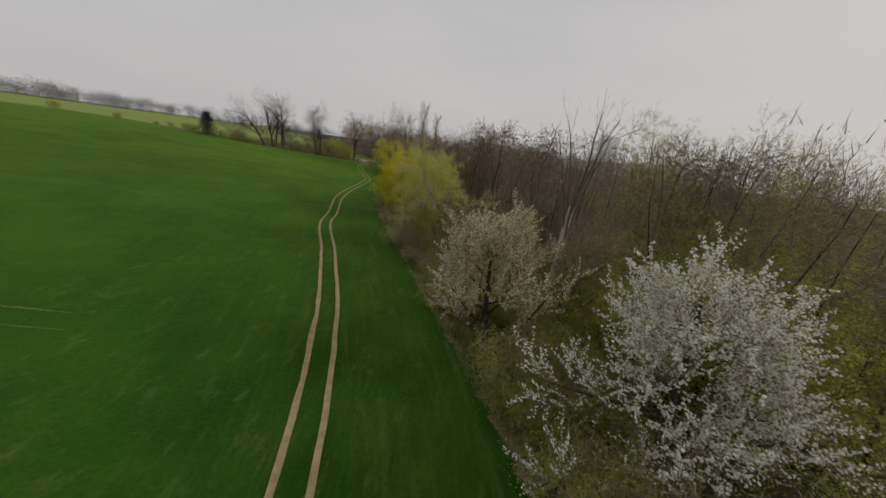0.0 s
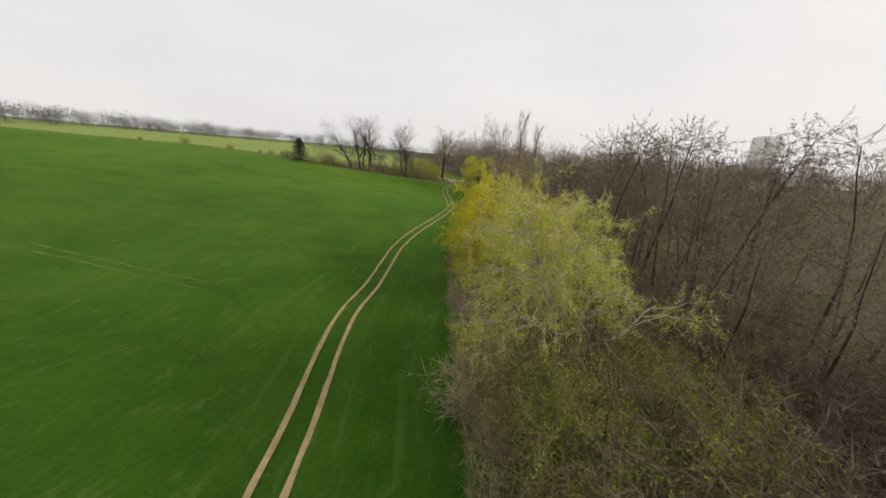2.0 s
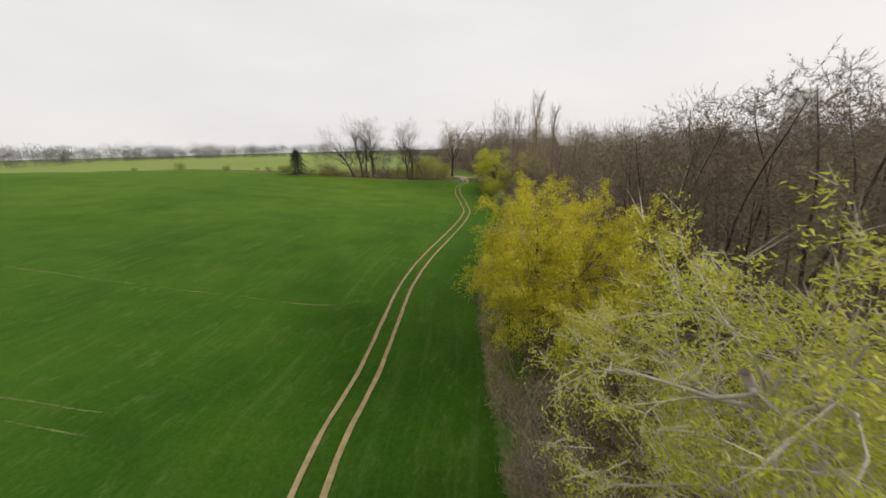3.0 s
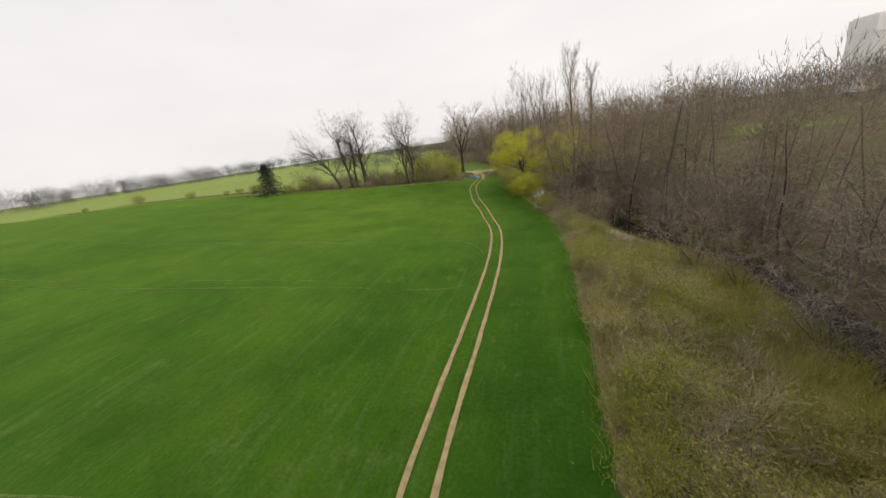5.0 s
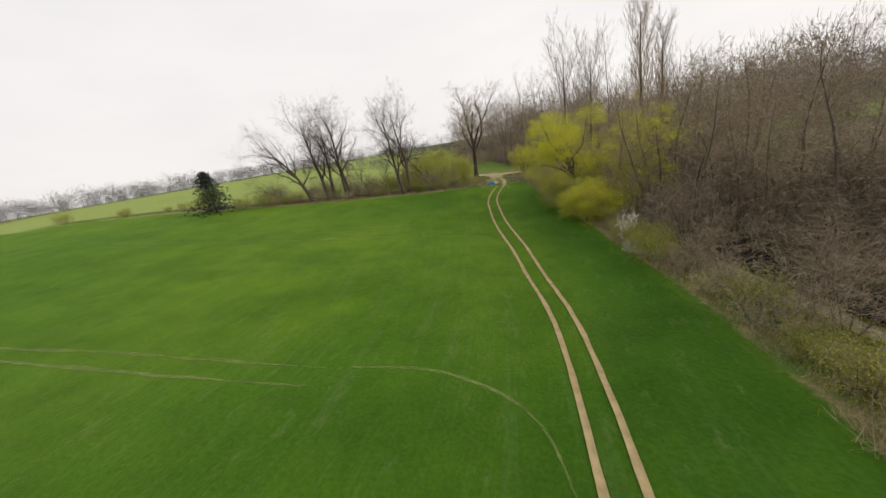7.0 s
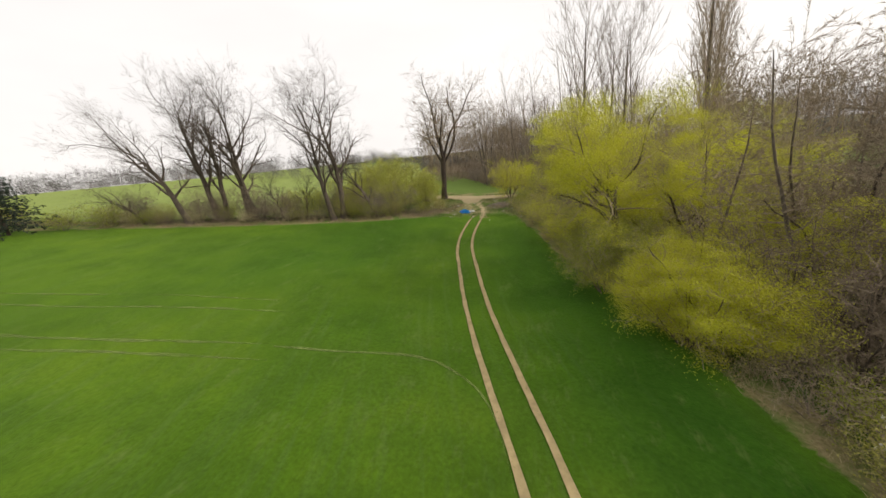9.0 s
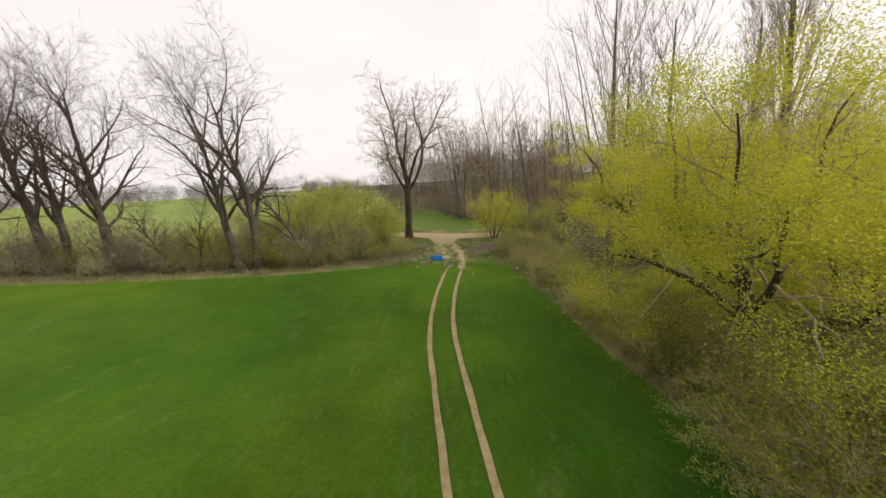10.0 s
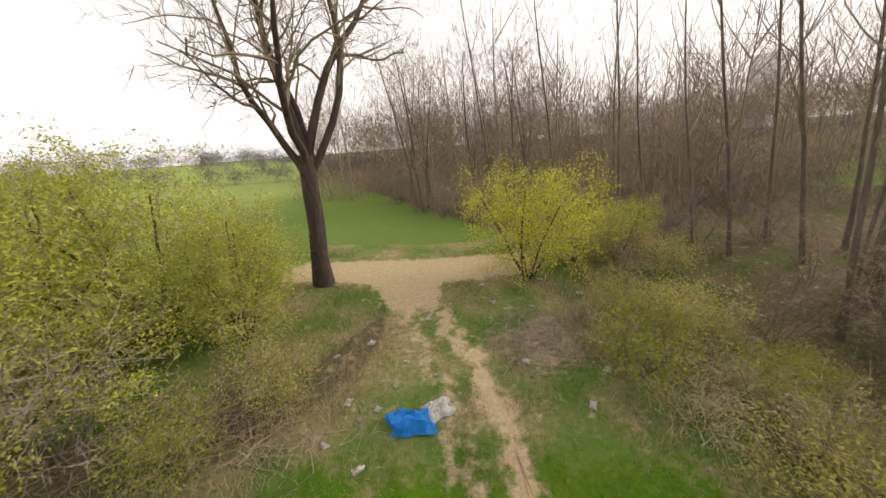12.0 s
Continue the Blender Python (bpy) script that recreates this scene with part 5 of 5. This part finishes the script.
def box_spots(x0, x1, y0, y1, tufts, spread):
    def spot(rng, n):
        c = np.column_stack([rng.uniform(x0, x1, tufts), rng.uniform(y0, y1, tufts)])
        xy = tussocks(rng, c, n, spread)
        keep = (np.abs(xy[:, 1] - 189.4) > 2.3) & (np.abs(xy[:, 0] + 42.2 - (188 - xy[:, 1]) * 0.1) > np.interp(xy[:, 1], [172, 182, 189], [0.3, 1.0, 2.6]))
        keep &= np.abs(xy[:, 0] - track_x(xy[:, 1]) - 0.88) > 0.3
        return xy[keep]
    return spot


def bound_spots(tufts, spread):
    def spot(rng, n):
        x = rng.uniform(-95, -43.5, tufts)
        c = np.column_stack([x, bound_y(x) + rng.uniform(-0.4, 2.2, tufts)])
        return tussocks(rng, c, n, spread)
    return spot


grass("dry_verge_grass", 26000, edge_spots(0, 186, 0.4, 3.0, 900, 0.28), DRY_GRASS, 201, 0.6, "dry straw-coloured grass along the field edge")
grass("green_verge_grass", 16000, edge_spots(0, 186, 0.2, 4.5, 700, 0.35), GREEN_GRASS, 202, 0.4, "green rough grass along the field edge")
def rut_spots(offsets, spread):
    def spot(rng, n):
        line = TRACK_S[(TRACK_S[:, 1] > -6) & (TRACK_S[:, 1] < 176)]
        k = rng.integers(0, len(line) - 1, n)
        p = line[k] + (line[k + 1] - line[k]) * rng.random((n, 1))
        gauge = np.interp(p[:, 1], [118, 136], [0.73, 0.86]) * rng.choice([-1, 1], n)
        return p + np.column_stack([gauge + rng.choice(offsets, n) + rng.normal(scale=spread, size=n), np.zeros(n)])
    return spot


grass("track_grass", 30000, rut_spots((-0.19, 0.19), 0.05), GREEN_GRASS, 214, 0.13, "short green crop blades leaning over the wheel ruts", 0.12)
grass("dry_verge_grass", 9000, bound_spots(400, 0.3), DRY_GRASS, 203, 0.6, "dry straw-coloured grass under the hedge")
grass("scrub_stalks", 44000, edge_spots(64, 105, 0.8, 15, 620, 0.38), LEAF_SCRUB, 206, 1.4, "olive tan stalks and saplings of open scrub", 0.018)
grass("scrub_leaves", 22000, edge_spots(66, 106, 0.8, 14, 70, 0.8), LEAF_SPRING, 212, 1.0, "patches of lime green saplings in the scrub", 0.022)
grass("scrub_stalks", 26000, edge_spots(64, 108, 0.4, 13, 520, 0.34), DRY_GRASS, 207, 1.3, "dry tan stalks of open scrub", 0.018)
grass("undergrowth", 24000, edge_spots(98, 124, 1.6, 10, 260, 0.6), LEAF_GREEN, 213, 0.5, "lush fresh green undergrowth along the brook bank")
grass("undergrowth", 26000, edge_spots(104, 192, 2.0, 15, 1500, 0.35), GREEN_GRASS, 208, 0.5, "low green undergrowth on the wooded bank")
grass("dry_undergrowth", 16000, edge_spots(128, 192, 0.8, 14, 1100, 0.35), DRY_GRASS, 210, 0.5, "dry tan undergrowth and stalks on the wooded bank")
grass("undergrowth", 16000, edge_spots(-5, 66, 1.5, 16, 1200, 0.35), LEAF_SCRUB, 209, 0.9, "olive undergrowth below the blossom trees")
grass("undergrowth", 34000, edge_spots(-6, 36, 0.8, 13, 900, 0.5), GREEN_GRASS, 211, 0.7, "lush green undergrowth below the blossom trees", 0.05)
grass("green_verge_grass", 52000, box_spots(-55, -29, 173, 194, 420, 0.5), GREEN_GRASS, 204, 0.3, "green rough grass round the dirt track")
grass("dry_verge_grass", 30000, box_spots(-55, -29, 172.5, 193, 300, 0.45), DRY_GRASS, 205, 0.3, "dry grass round the dirt track")


def crumpled(name, x, y, w, d, h, mat, seed, label, category, turn=0.0):
    """A crumpled plastic sheet lying on the grass, with thickness."""
    rng = np.random.default_rng(seed)
    n = 13
    bm = bmesh.new()
    grid = []
    for i in range(n):
        row = []
        for j in range(n):
            u, v = i / (n - 1) * 2 - 1, j / (n - 1) * 2 - 1
            r = max(abs(u), abs(v))
            k = 1 + 0.5 * noise.noise((u * 1.5 + seed, v * 1.5, 0.3))
            z = h * (1 - r ** 3) * (0.45 + 0.75 * abs(noise.noise((u * 2.2, v * 2.2, seed)))) + 0.05 * rng.random()
            row.append(bm.verts.new((u * w / 2 * k, v * d / 2 * k, max(z, 0.012))))
        grid.append(row)
    for i in range(n - 1):
        for j in range(n - 1):
            bm.faces.new((grid[i][j], grid[i + 1][j], grid[i + 1][j + 1], grid[i][j + 1]))
    bmesh.ops.solidify(bm, geom=bm.faces[:], thickness=0.012)
    me = bpy.data.meshes.new(name)
    bm.to_mesh(me)
    bm.free()
    me.materials.append(mat)
    ob = tagged(new(name, me), label, category)
    ob.matrix_world = pose(x, y, gz(x, y) + 0.01, 0, 0, turn)
    return ob


crumpled("tarpaulin", -41.1, 176.0, 1.9, 1.0, 0.75, TARP_BLUE, 3, "crumpled bright blue plastic sheet dumped on the grass", "rubbish", 8)
crumpled("plastic_sheet", -40.2, 176.6, 1.15, 0.9, 0.5, TARP_WHITE, 5, "folded off-white plastic sheet beside the blue one", "rubbish", 30)
lit = np.random.default_rng(77)
LITTER = [(-43.6, 177.0), (-43.0, 176.2), (-43.9, 175.2), (-42.6, 174.4), (-42.3, 181.4), (-43.4, 180.6), (-40.7, 182.6), (-40.2, 178.4), (-39.5, 184.0), (-41.6, 179.3), (-38.2, 182.2), (-36.6, 184.4), (-34.6, 176.4),
          (-33.2, 178.2), (-35.8, 178.9), (-31.4, 172.8), (-32.3, 174.0), (-30.2, 176.6), (-44.8, 179.6), (-37.4, 186.2), (-39.2, 173.2), (-36.1, 170.6), (-42.9, 172.7), (-36.2, 187.8), (-33.6, 186.6), (-31.8, 184.6), (-36.0, 181.9), (-35.1, 179.3), (-34.3, 181.4), (-36.4, 178.9), (-33.4, 180.6), (-35.0, 183.2), (-37.0, 183.9), (-41.9, 177.8), (-42.4, 176.7), (-29.5, 179.3), (-28.4, 181.6)]
for i, (x, y) in enumerate(LITTER):
    s = lit.uniform(0.12, 0.42)
    o = crumpled("litter_scrap", x, y, s, s * lit.uniform(0.5, 0.9), s * 0.3, PAPER, 10 + i, "scrap of dirty white plastic litter in the grass", "rubbish", lit.uniform(0, 360))
    tagged(o, group="litter round the gate")


def brush_heap(x, y, rx, ry, h, n, seed, mat, label):
    """A low heap of dead branches, all lying roughly flat."""
    rng = np.random.default_rng(seed)
    sh = Sheaf()
    for _ in range(n):
        c = rng.normal(size=2) * 0.42
        a = rng.normal(scale=0.6) + (0.3 if rng.random() < 0.6 else 1.6)
        l = rng.uniform(0.4, 1.7)
        top = h * max(0.05, 1 - float(c @ c))
        p0 = np.array([x + c[0] * rx, y + c[1] * ry])
        pts = []
        for t in np.linspace(-0.5, 0.5, 4):
            q = p0 + np.array([math.cos(a), math.sin(a)]) * l * t + rng.normal(scale=0.05, size=2)
            pts.append((q[0], q[1], gz(q[0], q[1]) + 0.02 + top * rng.uniform(0.0, 1.0)))
        r = rng.uniform(0.006, 0.02)
        sh.tube(pts, r * np.array([1, 0.85, 0.6, 0.3]), 4)
    return tagged(new("brushwood_heap", sh.mesh("brushwood_heap", mat)), label, "brushwood", kind="stuff")


brush_heap(-48.0, 176.0, 5.5, 3.0, 0.3, 420, 301, TWIG_BROWN, "brown heap of dead cut branches on the bank")
brush_heap(-50.0, 172.8, 6.5, 1.6, 0.25, 260, 302, TWIG_BROWN, "dead branches and stalks lying along the field edge")
brush_heap(-35.4, 180.4, 2.6, 3.0, 0.5, 380, 303, TWIG_GREY, "heap of garden cuttings and dead stalks by the track")
brush_heap(-25.8, 166.0, 1.6, 6.0, 0.3, 160, 304, TWIG_TAN, "dead branches fallen along the wooded bank")
brush_heap(-22.9, 152.5, 1.3, 8.0, 0.3, 140, 305, TWIG_TAN, "dead stalks and branches under the willows")
